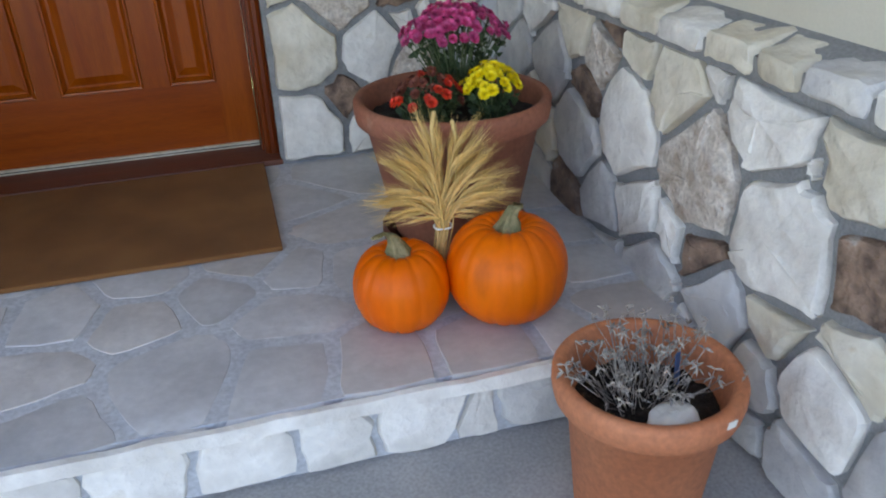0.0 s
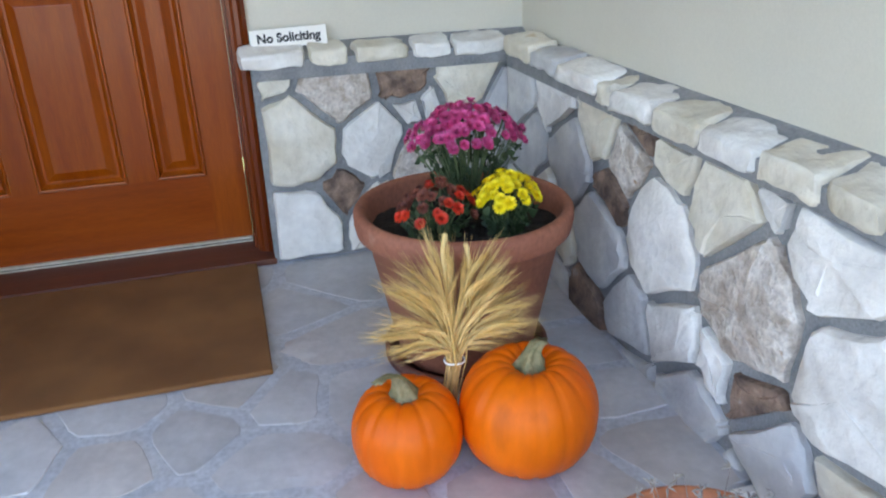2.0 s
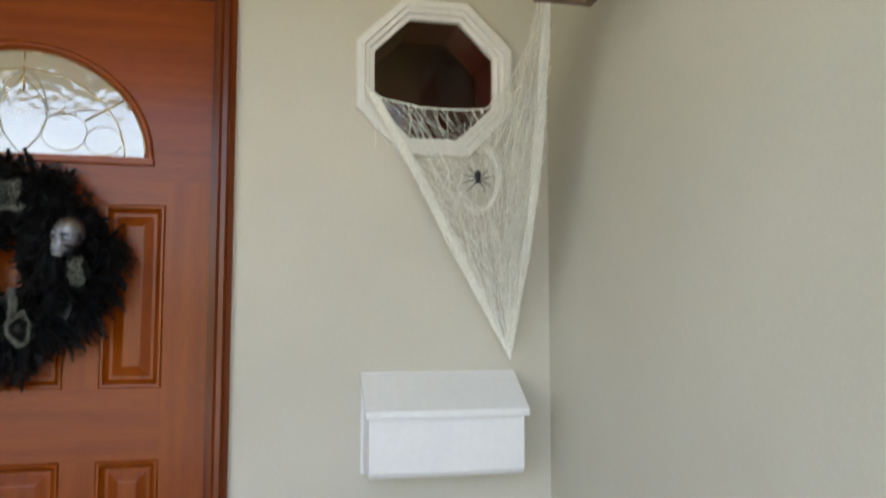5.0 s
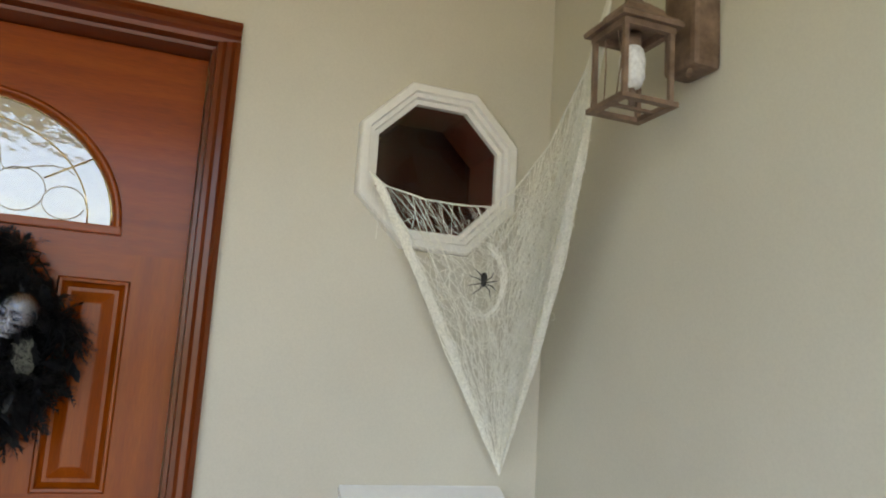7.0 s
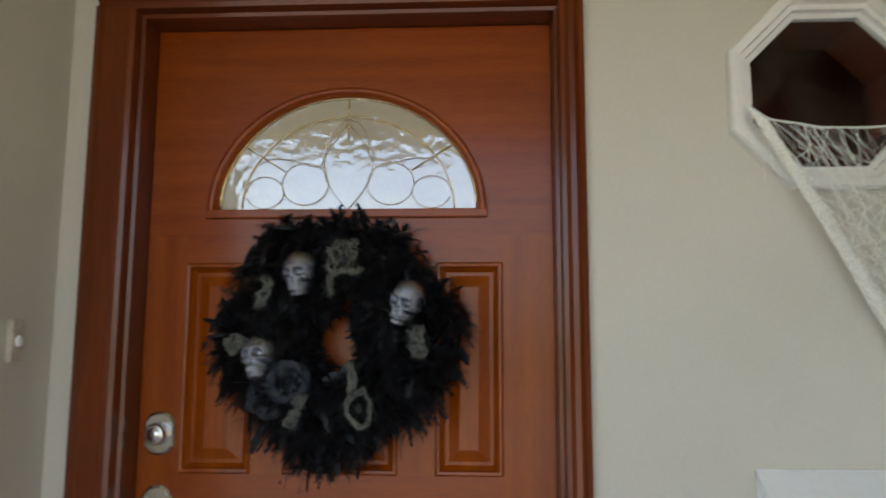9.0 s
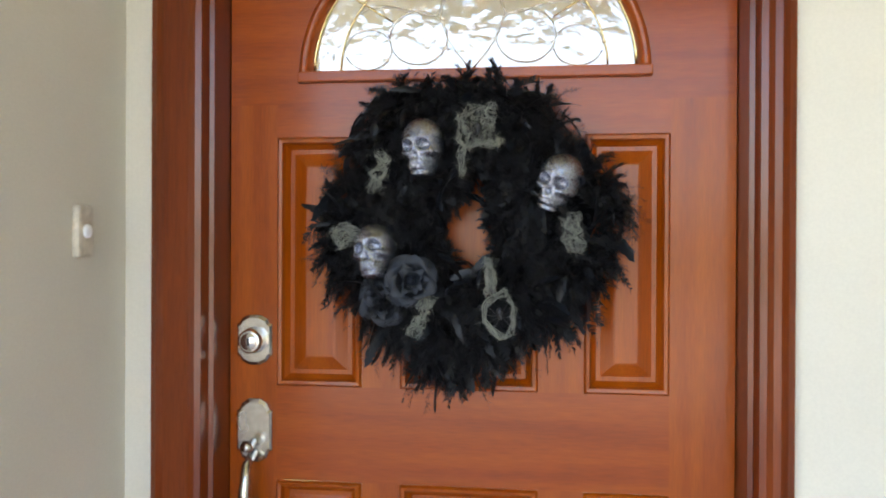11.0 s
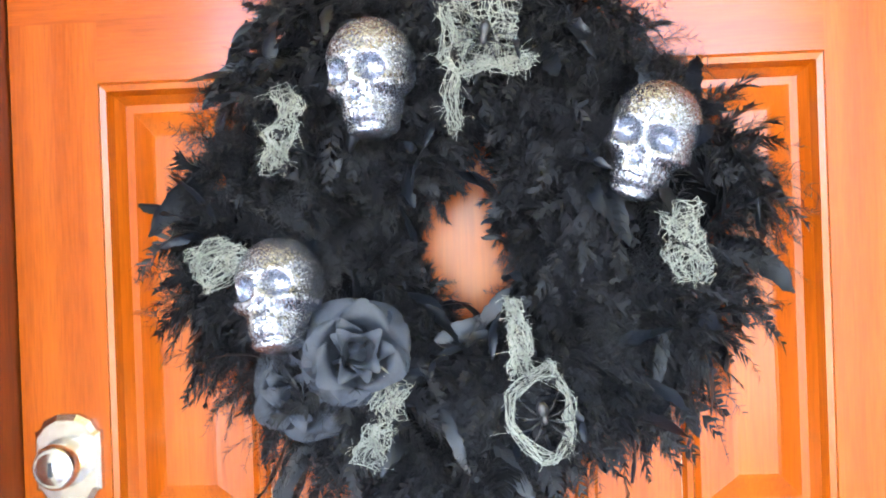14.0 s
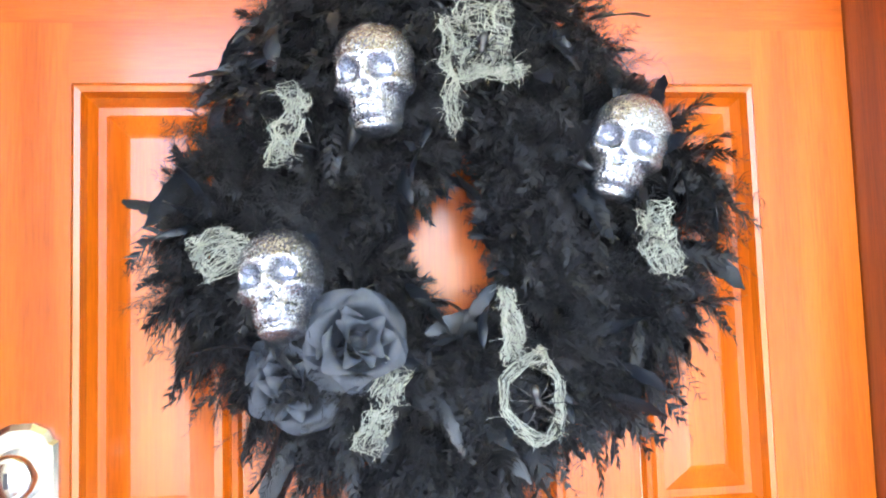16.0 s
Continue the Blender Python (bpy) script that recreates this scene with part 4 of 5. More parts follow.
def gauze(x, y, z, w, h, lean, ring=False, strands=(32, 46)):
    """A torn piece of open weave: crossing threads, pulled out of true."""
    bm = bmesh.new()
    o = Vector((rng.uniform(0, 9), rng.uniform(0, 9), 0))

    def at(u, v):
        if ring:
            a = 2 * math.pi * v
            r = 0.86 + 0.26 * (u - 0.5) + 0.10 * noise.noise(Vector((4 * v, o.x, 0)))
            p = Vector((0.5 * w * r * math.cos(a), 0, 0.5 * h * r * math.sin(a)))
        else:
            p = Vector(((u - 0.5) * w * (1 - 0.3 * abs(v - 0.5)), 0, (v - 0.5) * h))
        n = noise.noise_vector((p + o) * 70) + noise.noise_vector((p + o) * 260 + Vector((0, 9 * u, 7 * v))) * 0.6
        return p + Vector((n.x * 0.008, -abs(n.y) * 0.010 - 0.002, n.z * 0.008))

    for i in range(strands[0] + 1):
        u = i / strands[0]
        v0, v1 = (0, 1) if ring else (rng.uniform(0, 0.12), 1 - rng.uniform(0, 0.15))
        tube([at(u + rng.uniform(-0.03, 0.03), v0 + (v1 - v0) * k / 14) for k in range(15)], rng.uniform(0.00018, 0.0005), 3, bm)
    for j in range(strands[1] + 1):
        v = j / strands[1]
        tube([at(k / 6, v + rng.uniform(-0.03, 0.03)) for k in range(7)], rng.uniform(0.00018, 0.00042), 3, bm)
    for k in range(90):
        o1 = at(rng.random(), rng.random())
        o2 = o1 + Vector((rng.gauss(0, 1), rng.gauss(-0.5, 0.6), rng.gauss(-0.3, 1))) * 0.005
        tube([o1, o1.lerp(o2, 0.5) + Vector((0, -0.002, 0.001)), o2], 0.0002, 3, bm)
    ob = part("gauze", bm, gauze_thread, wreath, "torn grey-green gauze")
    ob.matrix_basis = Matrix.Translation(on_wreath(x, y, z)) @ Matrix.Rotation(radians(lean), 4, "Y")


gauze(0.032, -0.148, 1.472, 0.054, 0.072, 3)
gauze(0.003, -0.148, 1.440, 0.012, 0.105, -3, strands=(12, 40))
gauze(0.040, -0.149, 1.443, 0.064, 0.012, -8, strands=(26, 12))
gauze(-0.136, -0.144, 1.396, 0.026, 0.070, 14)
gauze(-0.192, -0.142, 1.293, 0.050, 0.036, -28)
gauze(-0.062, -0.144, 1.158, 0.026, 0.075, 24)
gauze(0.185, -0.144, 1.296, 0.034, 0.062, -14)
gauze(0.050, -0.140, 1.226, 0.018, 0.062, -4)
gauze(0.068, -0.140, 1.163, 0.058, 0.084, -4, ring=True, strands=(11, 60))


def spider_parts(owner, size, face, at, label):
    ob = part("spider", lathe([(0.0003, 0.55), (0.14, 0.50), (0.22, 0.30), (0.20, 0.10), (0.12, 0.0), (0.15, -0.10), (0.16, -0.22), (0.09, -0.34), (0.0003, -0.36)], 16), spider_plastic, owner, label, smooth=True)
    for sg in (-1, 1):
        for k in range(4):
            a = radians((-48, -16, 18, 52)[k])
            d = Vector((sg * math.cos(a), 0, -math.sin(a) if k < 2 else -math.sin(a)))
            leg = tube([Vector((0, 0, -0.1)) + d * 0.1, Vector((0, -0.28, -0.1)) + d * 0.55, Vector((0, 0.10, -0.1)) + d * 1.05], [0.035, 0.035, 0.018], 5)
            part("leg", leg, spider_plastic, ob, smooth=True)
    ob.matrix_basis = at @ face @ Matrix.Scale(size, 4)
    return ob


spider_parts(wreath, 0.022, Matrix.Rotation(radians(10), 4, "Y"), Matrix.Translation(on_wreath(0.031, -0.162, 1.464)), "black plastic spider")
spider_parts(wreath, 0.022, Matrix.Rotation(radians(-12), 4, "Y"), Matrix.Translation(on_wreath(0.068, -0.154, 1.163)), "black plastic spider")

# ---- cobweb of stretched fibres ----
web_fibre = surface("web_fibre", (0.84, 0.82, 0.72), (0.90, 0.88, 0.80), 30, 0.9, 0.0, 200)
web = thing("stretched_cobweb", 1.245, -0.150, 1.080, "cream stretched fibre cobweb between mailbox, window and lantern", "cobweb")
WB = Vector((1.245, -0.150, 1.080))
UP = [Vector(p) for p in ((0.858, -0.168, 1.778), (0.90, -0.170, 1.748), (1.00, -0.170, 1.730), (1.10, -0.170, 1.728), (1.175, -0.172, 1.735), (1.215, -0.22, 1.775), (1.240, -0.34, 1.86), (1.225, -0.52, 1.985), (1.165, -0.715, 2.098))]
rng = random.Random(5)


def upper(s):
    k = min(int(s * 8), 7)
    return UP[k].lerp(UP[k + 1], s * 8 - k)


def web_at(s, q, o=0.0):
    """s along the upper edge, q from there down to the tip; the sheet hollows inwards."""
    p = upper(s).lerp(WB, q)
    sag = math.sin(math.pi * q)
    p += Vector((0.020 * sag * (0.5 - s) + 0.026 * sag * max(0, s - 0.6) * 2.5, -0.02 * sag * s, 0.0))
    n = noise.noise_vector(Vector((s * 9 + o, q * 6, o))) * 0.020 * sag + noise.noise_vector(Vector((s * 30, q * 26 + o, o))) * 0.004 * sag
    p += Vector((n.x, n.y * 0.6, n.z))
    p.y = min(p.y, WALL_Y - 0.012 if p.z < 1.58 or p.x < 0.84 else WALL_Y - 0.042)
    return p


def fibres(name, lines):
    bm = bmesh.new()
    for pts, r in lines:
        tube(pts, r, 3, bm)
    ob = part(name, bm, web_fibre, web, kind="stuff")
    ob.matrix_basis = Matrix.Translation(-WB)
    return ob


lines = []
for k in range(46):
    s = abs(rng.gauss(0, 0.035))
    lines.append(([web_at(s, q / 16, k) for q in range(17)], rng.uniform(0.0008, 0.0024)))
for k in range(70):
    s = 1 - abs(rng.gauss(0, 0.05))
    lines.append(([web_at(s, q / 16, k + 20) for q in range(17)], rng.uniform(0.0008, 0.0021)))
fibres("edge_strand", lines)
lines = []
for k in range(380):
    s = rng.uniform(0.66, 1) if k < 230 else rng.random()
    q0, q1 = (0, 1) if rng.random() < 0.25 else sorted((rng.random() * 0.7, rng.uniform(0.3, 1)))
    lines.append(([web_at(min(1, max(0, s + rng.gauss(0, 0.012) + 0.03 * math.sin(k + q))), q0 + (q1 - q0) * q / 12, k * 0.37) for q in range(13)], rng.uniform(0.0004, 0.0014)))
for k in range(260):
    s, q = rng.uniform(0, 0.85), rng.uniform(0, 0.8)
    d = rng.uniform(0.08, 0.4)
    lines.append(([web_at(min(1, s + d * i / 8), q + 0.07 * math.sin(math.pi * i / 8) + 0.02 * rng.random(), k * 0.21) for i in range(9)], rng.uniform(0.0003, 0.0007)))
fibres("web_sheet", lines)
# matted knots in the fibres
lines = []
for k in range(70):
    s, q = rng.uniform(0.72, 0.99), rng.uniform(0.1, 0.6)
    o = web_at(s, q, k)
    d = noise.noise_vector(Vector((k, 3, 1)))
    lines.append(([o + Vector((0.014 * math.sin(i * 0.9 + k) * (1 + d.x), -0.004 * i % 0.01, -0.006 * i + 0.004 * math.sin(i * 2.1))) for i in range(7)], rng.uniform(0.0006, 0.0014)))
fibres("matted_knot", lines)
# a loose oval of strands round the toy spider
lines = []
for k in range(16):
    a0, a1, g = rng.uniform(-0.6, 0.8), rng.uniform(2.6, 4.4), rng.uniform(0.85, 1.12)
    lines.append(([Vector((1.133 + 0.060 * g * math.sin(a0 + (a1 - a0) * i / 16), -0.236, 1.540 + 0.085 * g * math.cos(a0 + (a1 - a0) * i / 16))) + noise.noise_vector(Vector((k * 0.8, i * 0.35, 5))) * 0.006 for i in range(17)], rng.uniform(0.0004, 0.0010)))
fibres("loop_strand", lines)
lines = [([upper(min(1, max(0, i / 24 + 0.0))) + Vector((0, -0.002, 0)) + noise.noise_vector(Vector((i * 0.7, k, 0))) * 0.004 for i in range(25)], rng.uniform(0.0005, 0.0010)) for k in range(9)]
fibres("top_strand", lines)
# fibres that hang over the window's lower half
lines = []
for k in range(60):
    s = rng.uniform(0.02, 0.55)
    a = upper(s)
    b = Vector((min(a.x + rng.uniform(-0.01, 0.09), 1.22), -0.168, OCT_Z - OCT_A + rng.uniform(0.0, 0.07)))
    lines.append(([a.lerp(b, i / 8) + noise.noise_vector(Vector((k * 1.3, i * 0.4, 2))) * 0.005 for i in range(9)], rng.uniform(0.0003, 0.0007)))
fibres("window_strand", lines)
spider_ob = spider_parts(None, 0.038, Matrix.Rotation(radians(4), 4, "Y") @ Matrix.Rotation(radians(6), 4, "Z"), Matrix.Translation((1.133, -0.247, 1.536)), "black plastic toy spider caught in the fibre cobweb")
tagged(spider_ob, category="toy spider")

# ---- wall lantern ----
bronze = surface("bronze", (0.14, 0.085, 0.055), (0.26, 0.17, 0.12), 18, 0.6, 0.4, 90, third=(0.32, 0.24, 0.18), metal=0.25, depth=0.002)
bulb_white = surface("bulb_white", (0.74, 0.74, 0.72), (0.80, 0.80, 0.78), 9, 0.4, 0.0)
LX, LY, LZ = 1.200, -0.727, 1.822
lantern = thing("wall_lantern", LX, LY, LZ, "weathered bronze square wall lantern with a white bulb", "wall lamp")
H = 0.053


def square_ring(half, thick, z0, z1):
    bm = bmesh.new()
    for sx in (-1, 1):
        box(sx * half - thick / 2, sx * half + thick / 2, -half - thick / 2, half + thick / 2, z0, z1, 0, bm)
        box(-half + thick / 2, half - thick / 2, sx * half - thick / 2, sx * half + thick / 2, z0 + 0.0005, z1 - 0.0005, 0, bm)
    return bm


part("bottom_frame", square_ring(H, 0.016, 0.0, 0.010), bronze, lantern)
part("top_frame", square_ring(H - 0.004, 0.014, 0.142, 0.158), bronze, lantern)
for sx in (-1, 1):
    for sy in (-1, 1):
        part("post", box(sx * (H - 0.003) - 0.005, sx * (H - 0.003) + 0.005, sy * (H - 0.003) - 0.005, sy * (H - 0.003) + 0.005, 0.010, 0.143, 0.0015), bronze, lantern)
bm = bmesh.new()
rings = []
for half, z in ((0.066, 0.155), (0.068, 0.163), (0.059, 0.173), (0.045, 0.180), (0.040, 0.194), (0.020, 0.212), (0.012, 0.218), (0.012, 0.27)):
    rings.append([bm.verts.new((sx * half, sy * half, z)) for sx, sy in ((1, 1), (-1, 1), (-1, -1), (1, -1))])
for a, b in zip(rings, rings[1:]):
    for i in range(4):
        bm.faces.new((a[i], a[(i + 1) % 4], b[(i + 1) % 4], b[i]))
bm.faces.new(rings[0][::-1])
part("roof", bm, bronze, lantern)
part("socket", lathe([(0.0005, 0.152), (0.016, 0.152), (0.016, 0.125), (0.0005, 0.125)], 20), bronze, lantern, smooth=True)
part("bulb", lathe([(0.012, 0.130), (0.021, 0.120), (0.025, 0.10), (0.024, 0.066), (0.018, 0.048), (0.0005, 0.043)], 24), bulb_white, lantern, "white bulb", smooth=True)
part("stem", tube([(0, 0, 0.01), (0, 0, 0.046)], 0.006, 10), bronze, lantern)
part("crossbar", box(-H, H, -0.005, 0.005, 0.003, 0.008), bronze, lantern)
for sy in (-1, 1):
    part("guard_wire", tube([(-H + 0.006, sy * 0.020, 0.012), (-H + 0.012, sy * 0.026, 0.09), (-H + 0.006, sy * 0.020, 0.143)], 0.0015, 5), bronze, lantern)
bm = box(0.105, RIGHT_X - LX, -0.048, 0.048, 0.100, 0.330, 0.012)
part("back_plate", bm, bronze, lantern, "weathered wooden-looking bronze back plate")
part("arm", tube([(0.11, 0, 0.262), (0.06, 0, 0.262), (0.0, 0, 0.262), (-0.055, 0, 0.262), (-0.075, 0, 0.272), (-0.078, 0, 0.290), (-0.062, 0, 0.298), (-0.054, 0, 0.286)], 0.008, 10), bronze, lantern, smooth=True)
for cx, cz, r0, sg in ((0.075, 0.292, 0.026, 1), (0.025, 0.290, 0.020, -1)):
    pts = [(cx + sg * (r0 * (1 - k / 30)) * math.cos(k * 0.42), 0, cz + (r0 * (1 - k / 30)) * math.sin(k * 0.42)) for k in range(24)]
    part("scroll", tube(pts, 0.005, 8), bronze, lantern, smooth=True)
part("thumb_screw", tube([(0.118, -0.02, 0.098), (0.112, -0.024, 0.085)], 0.006, 8), bronze, lantern)

bell = thing("doorbell", LEFT_X, -0.248, 1.296, "small pale worn doorbell plate on the return wall", "doorbell")
bm = box(0.0, 0.014, -0.021, 0.021, -0.043, 0.043, 0.006)
part("bell_plate", bm, weather_strip, bell)
bm = lathe([(0.011, 0.0), (0.011, 0.004), (0.008, 0.006), (0.0005, 0.006)], 20)
bm.transform(Matrix.Translation((0.013, 0, 0)) @ Matrix.Rotation(radians(90), 4, "Y"))
part("bell_button", bm, white_metal, bell, smooth=True)


# ---- flowering plants ----
leaf_green = surface("leaf_green", (0.018, 0.040, 0.014), (0.05, 0.085, 0.03), 30, 0.6, 0.3, 200)
stem_green = surface("stem_green", (0.06, 0.10, 0.04), (0.12, 0.16, 0.07), 30, 0.6, 0.0)
PETAL = {"pink": surface("pink_petal", (0.46, 0.022, 0.12), (0.62, 0.09, 0.26), 60, 0.6, 0.0, vary=0.30),
         "red": surface("red_petal", (0.50, 0.02, 0.008), (0.62, 0.045, 0.012), 60, 0.6, 0.0, vary=0.2),
         "faded": surface("faded_petal", (0.10, 0.02, 0.012), (0.22, 0.06, 0.035), 60, 0.7, 0.0, vary=0.3),
         "yellow": surface("yellow_petal", (0.82, 0.62, 0.004), (0.88, 0.72, 0.010), 60, 0.6, 0.0, vary=0.08)}


def bloom_mesh(kind, r):
    bm = bmesh.new()
    for layer, (count, tilt, k) in enumerate(((15, 12, 1.0), (13, 32, 0.86), (10, 55, 0.62), (6, 75, 0.40))):
        for i in range(count):
            a = 2 * math.pi * i / count + layer * 0.3 + rng.uniform(-0.1, 0.1)
            t = radians(tilt + rng.uniform(-8, 8))
            ln, w = r * k, r * 0.16
            c, s = math.cos(a), math.sin(a)
            vs = []
            for q, ww in ((0.1, 0.4), (0.75, 1.0), (1.0, 0.35)):
                for sg in (-1, 1):
                    rad, up = q * ln * math.cos(t), q * ln * math.sin(t) + 0.15 * r * layer * 0.2
                    vs.append(bm.verts.new((c * rad - s * w * ww * sg, s * rad + c * w * ww * sg, up)))
            bm.faces.new((vs[0], vs[1], vs[3], vs[2]))
            bm.faces.new((vs[2], vs[3], vs[5], vs[4]))
    me = bpy.data.meshes.new("bloom")
    bm.to_mesh(me)
    bm.free()
    me.materials.append(PETAL[kind])
    return me


def mum(x, y, z, half, deep, low, high, blooms, r, label, squat=False):
    """A mum: stems rising from the soil to blooms over a dome, with lobed leaves between."""
    ob = thing("chrysanthemum", x, y, z, label, "flowering plant", "mums in the large pot")
    meshes = {k: [bloom_mesh(k, r) for _ in range(3)] for k in {b for b in blooms}}
    stems, leaves = bmesh.new(), bmesh.new()
    n = len(blooms)
    for i, kind in enumerate(blooms):
        rad = math.sqrt((i + 0.5) / n)
        a = i * 2.39996 + rng.uniform(-0.25, 0.25)
        px, py = half * rad * math.cos(a), deep * rad * math.sin(a)
        pz = low + (high - low) * (1 - rad * rad) + rng.uniform(-0.008, 0.008)
        tip = Vector((px, py, pz))
        tube([(px * 0.18, py * 0.18, 0.0), (px * 0.55, py * 0.55, pz * 0.5), tip], [0.0016, 0.0013, 0.001], 4, stems)
        out = Vector((px * 1.6 / half, py * 1.6 / deep - 0.25, 1.1)).normalized()
        b = new("bloom", rng.choice(meshes[kind]))
        b.parent = ob
        b.matrix_basis = Matrix.Translation(tip) @ out.to_track_quat("Z", "Y").to_matrix().to_4x4() @ Matrix.Rotation(rng.uniform(0, 6), 4, "Z") @ Matrix.Scale(rng.uniform(0.85, 1.15), 4)
    for k in range(420 if not squat else 260):
        rad, a, q = math.sqrt(rng.random()), rng.uniform(0, 6.28), rng.uniform(0.05, 0.86)
        spread = 0.25 + 0.75 * q
        c = Vector((half * rad * spread * math.cos(a), deep * rad * spread * math.sin(a), (low + (high - low) * (1 - rad * rad)) * q))
        d = Vector((math.cos(a) + rng.gauss(0, 0.5), math.sin(a) + rng.gauss(0, 0.5), rng.uniform(-0.2, 0.9))).normalized()
        s = d.cross(Vector((rng.gauss(0, 1), rng.gauss(0, 1), 1))).normalized()
        ln = rng.uniform(0.016, 0.030)
        w = ln * 0.26
        pts = [c, c + d * ln * 0.4 + s * w, c + d * ln * 0.62 + s * w * 0.5, c + d * ln * 0.75 + s * w * 0.8, c + d * ln, c + d * ln * 0.75 - s * w * 0.8, c + d * ln * 0.62 - s * w * 0.5, c + d * ln * 0.4 - s * w]
        leaves.faces.new([leaves.verts.new(p + Vector((0, 0, -0.002 * i))) for i, p in enumerate(pts)])
    part("stem_tangle", stems, stem_green, ob, kind="stuff")
    part("foliage", leaves, leaf_green, ob, kind="stuff")
    return ob


SOIL = 0.330
rng = random.Random(9)
mum(0.965, -0.80, SOIL, 0.140, 0.10, 0.178, 0.252, ["pink"] * 120, 0.0145, "tall bushy mum with crowded magenta-pink blooms in the large pot")
mum(0.850, -0.955, SOIL, 0.092, 0.072, 0.075, 0.130, [("faded", "red", "faded", "red", "faded")[i % 5] for i in range(44)], 0.0135, "low mum with bright red and faded brown blooms", True)
mum(1.003, -0.965, SOIL, 0.070, 0.060, 0.085, 0.135, ["yellow"] * 44, 0.0150, "low rounded mum with bright yellow blooms", True)

# ---- wheat sheaf ----
straw = surface("straw", (0.66, 0.42, 0.12), (0.84, 0.60, 0.25), 40, 0.6, 0.2, 200, vary=0.15, stretch=(1, 1, 0.3))
sheaf = thing("wheat_sheaf", 0.802, -1.185, 0.0, "bound sheaf of dry golden bearded wheat leaning on the large pot", "wheat sheaf")


def ear_mesh(length, bend):
    """One bearded ear: plump grains up a bent spine, a long awn out of each."""
    bm = bmesh.new()
    n, m = 6, 20
    rings = []
    for k in range(m + 1):
        q = k / m
        c = Vector((bend * q * q, 0, length * q))
        r = 0.0044 * math.sin(math.pi * (0.10 + 0.84 * q)) ** 0.6
        rings.append([bm.verts.new(c + Vector((math.cos(a), math.sin(a), 0)) * r * (1.12 if (i + k) % 2 else 0.72)) for i, a in enumerate(2 * math.pi * i / n for i in range(n))])
    for a, b in zip(rings, rings[1:]):
        for i in range(n):
            bm.faces.new((a[i], a[(i + 1) % n], b[(i + 1) % n], b[i]))
    for k in range(1, m, 2):
        for i in range(k // 2 % 2, n, 2):
            v, w = rings[k][i], rings[k][(i + 1) % n]
            a = 2 * math.pi * (i + 0.5) / n
            far = (v.co + w.co) / 2 + Vector((math.cos(a) * 0.20 + rng.gauss(0, 0.05), math.sin(a) * 0.20 + rng.gauss(0, 0.05), 1)).normalized() * rng.uniform(0.040, 0.068) + Vector((bend * 0.8, 0, 0))
            near = (v.co + w.co) / 2
            side = (w.co - v.co).normalized() * 0.0006
            p0, p1 = bm.verts.new(near.lerp(far, 0.12) - side), bm.verts.new(near.lerp(far, 0.12) + side)
            bm.faces.new((v, w, p1, p0))
            bm.faces.new((p0, p1, bm.verts.new(far)))
    me = bpy.data.meshes.new("ear")
    bm.to_mesh(me)
    bm.free()
    me.materials.append(straw)
    return me


ears = [ear_mesh(rng.uniform(0.052, 0.072), rng.uniform(0.006, 0.036)) for _ in range(9)]
TIE = Vector((0.010, -0.006, 0.184))
for k in range(84):
    lean = radians(-78 + 168 * (k + 0.5) / 84) * rng.uniform(0.75, 1.1)
    forth = rng.uniform(-0.25, 0.45)
    reach = rng.uniform(0.050, 0.160) * (1.10 - 0.36 * abs(lean))
    foot = Vector((-0.012 + rng.gauss(0, 0.010), rng.gauss(0, 0.010), 0.002))
    neck = TIE + Vector((rng.gauss(0, 0.007), rng.gauss(0, 0.006), 0))
    half_way = neck + Vector((math.sin(lean * 0.45), forth * 0.5, math.cos(lean * 0.45))) * reach * 0.55
    top = half_way + Vector((math.sin(lean * 0.8), forth, math.cos(lean * 0.8))) * reach * 0.5
    part("stalk", tube([foot, foot.lerp(neck, 0.6), neck, half_way, top], 0.0017, 5), straw, sheaf)
    d = Vector((math.sin(lean), forth, math.cos(lean) * 0.9)).normalized()
    e = new("ear", rng.choice(ears))
    e.parent = sheaf
    x = Vector((0, 0, -1)) - d * d.dot(Vector((0, 0, -1)))
    x = x.normalized() if x.length > 0.05 else Vector((1, 0, 0))
    y = d.cross(x)
    e.matrix_basis = Matrix.Translation(top) @ Matrix((x, y, d)).transposed().to_4x4()
for dx, h, fx in ((-0.012, 0.30, 0.02), (0.040, 0.275, -0.015)):
    part("bare_stalk", tube([TIE + Vector((0, -0.012, 0.02)), TIE + Vector((dx * 0.8, 0.0, h * 0.6 - 0.06)), TIE + Vector((dx, 0.02, h - 0.08)), TIE + Vector((dx + fx * 0.4, 0.024, h - 0.045))], [0.0018, 0.002, 0.0042, 0.0048], 6), straw, sheaf, smooth=True)
part("tie", tube([TIE + Vector((0.020 * math.cos(a), 0.018 * math.sin(a), 0.001 * math.sin(3 * a))) for a in (2 * math.pi * i / 24 for i in range(24))], 0.0022, 6, closed=True), white_paint, sheaf, "white twist tie", smooth=True)

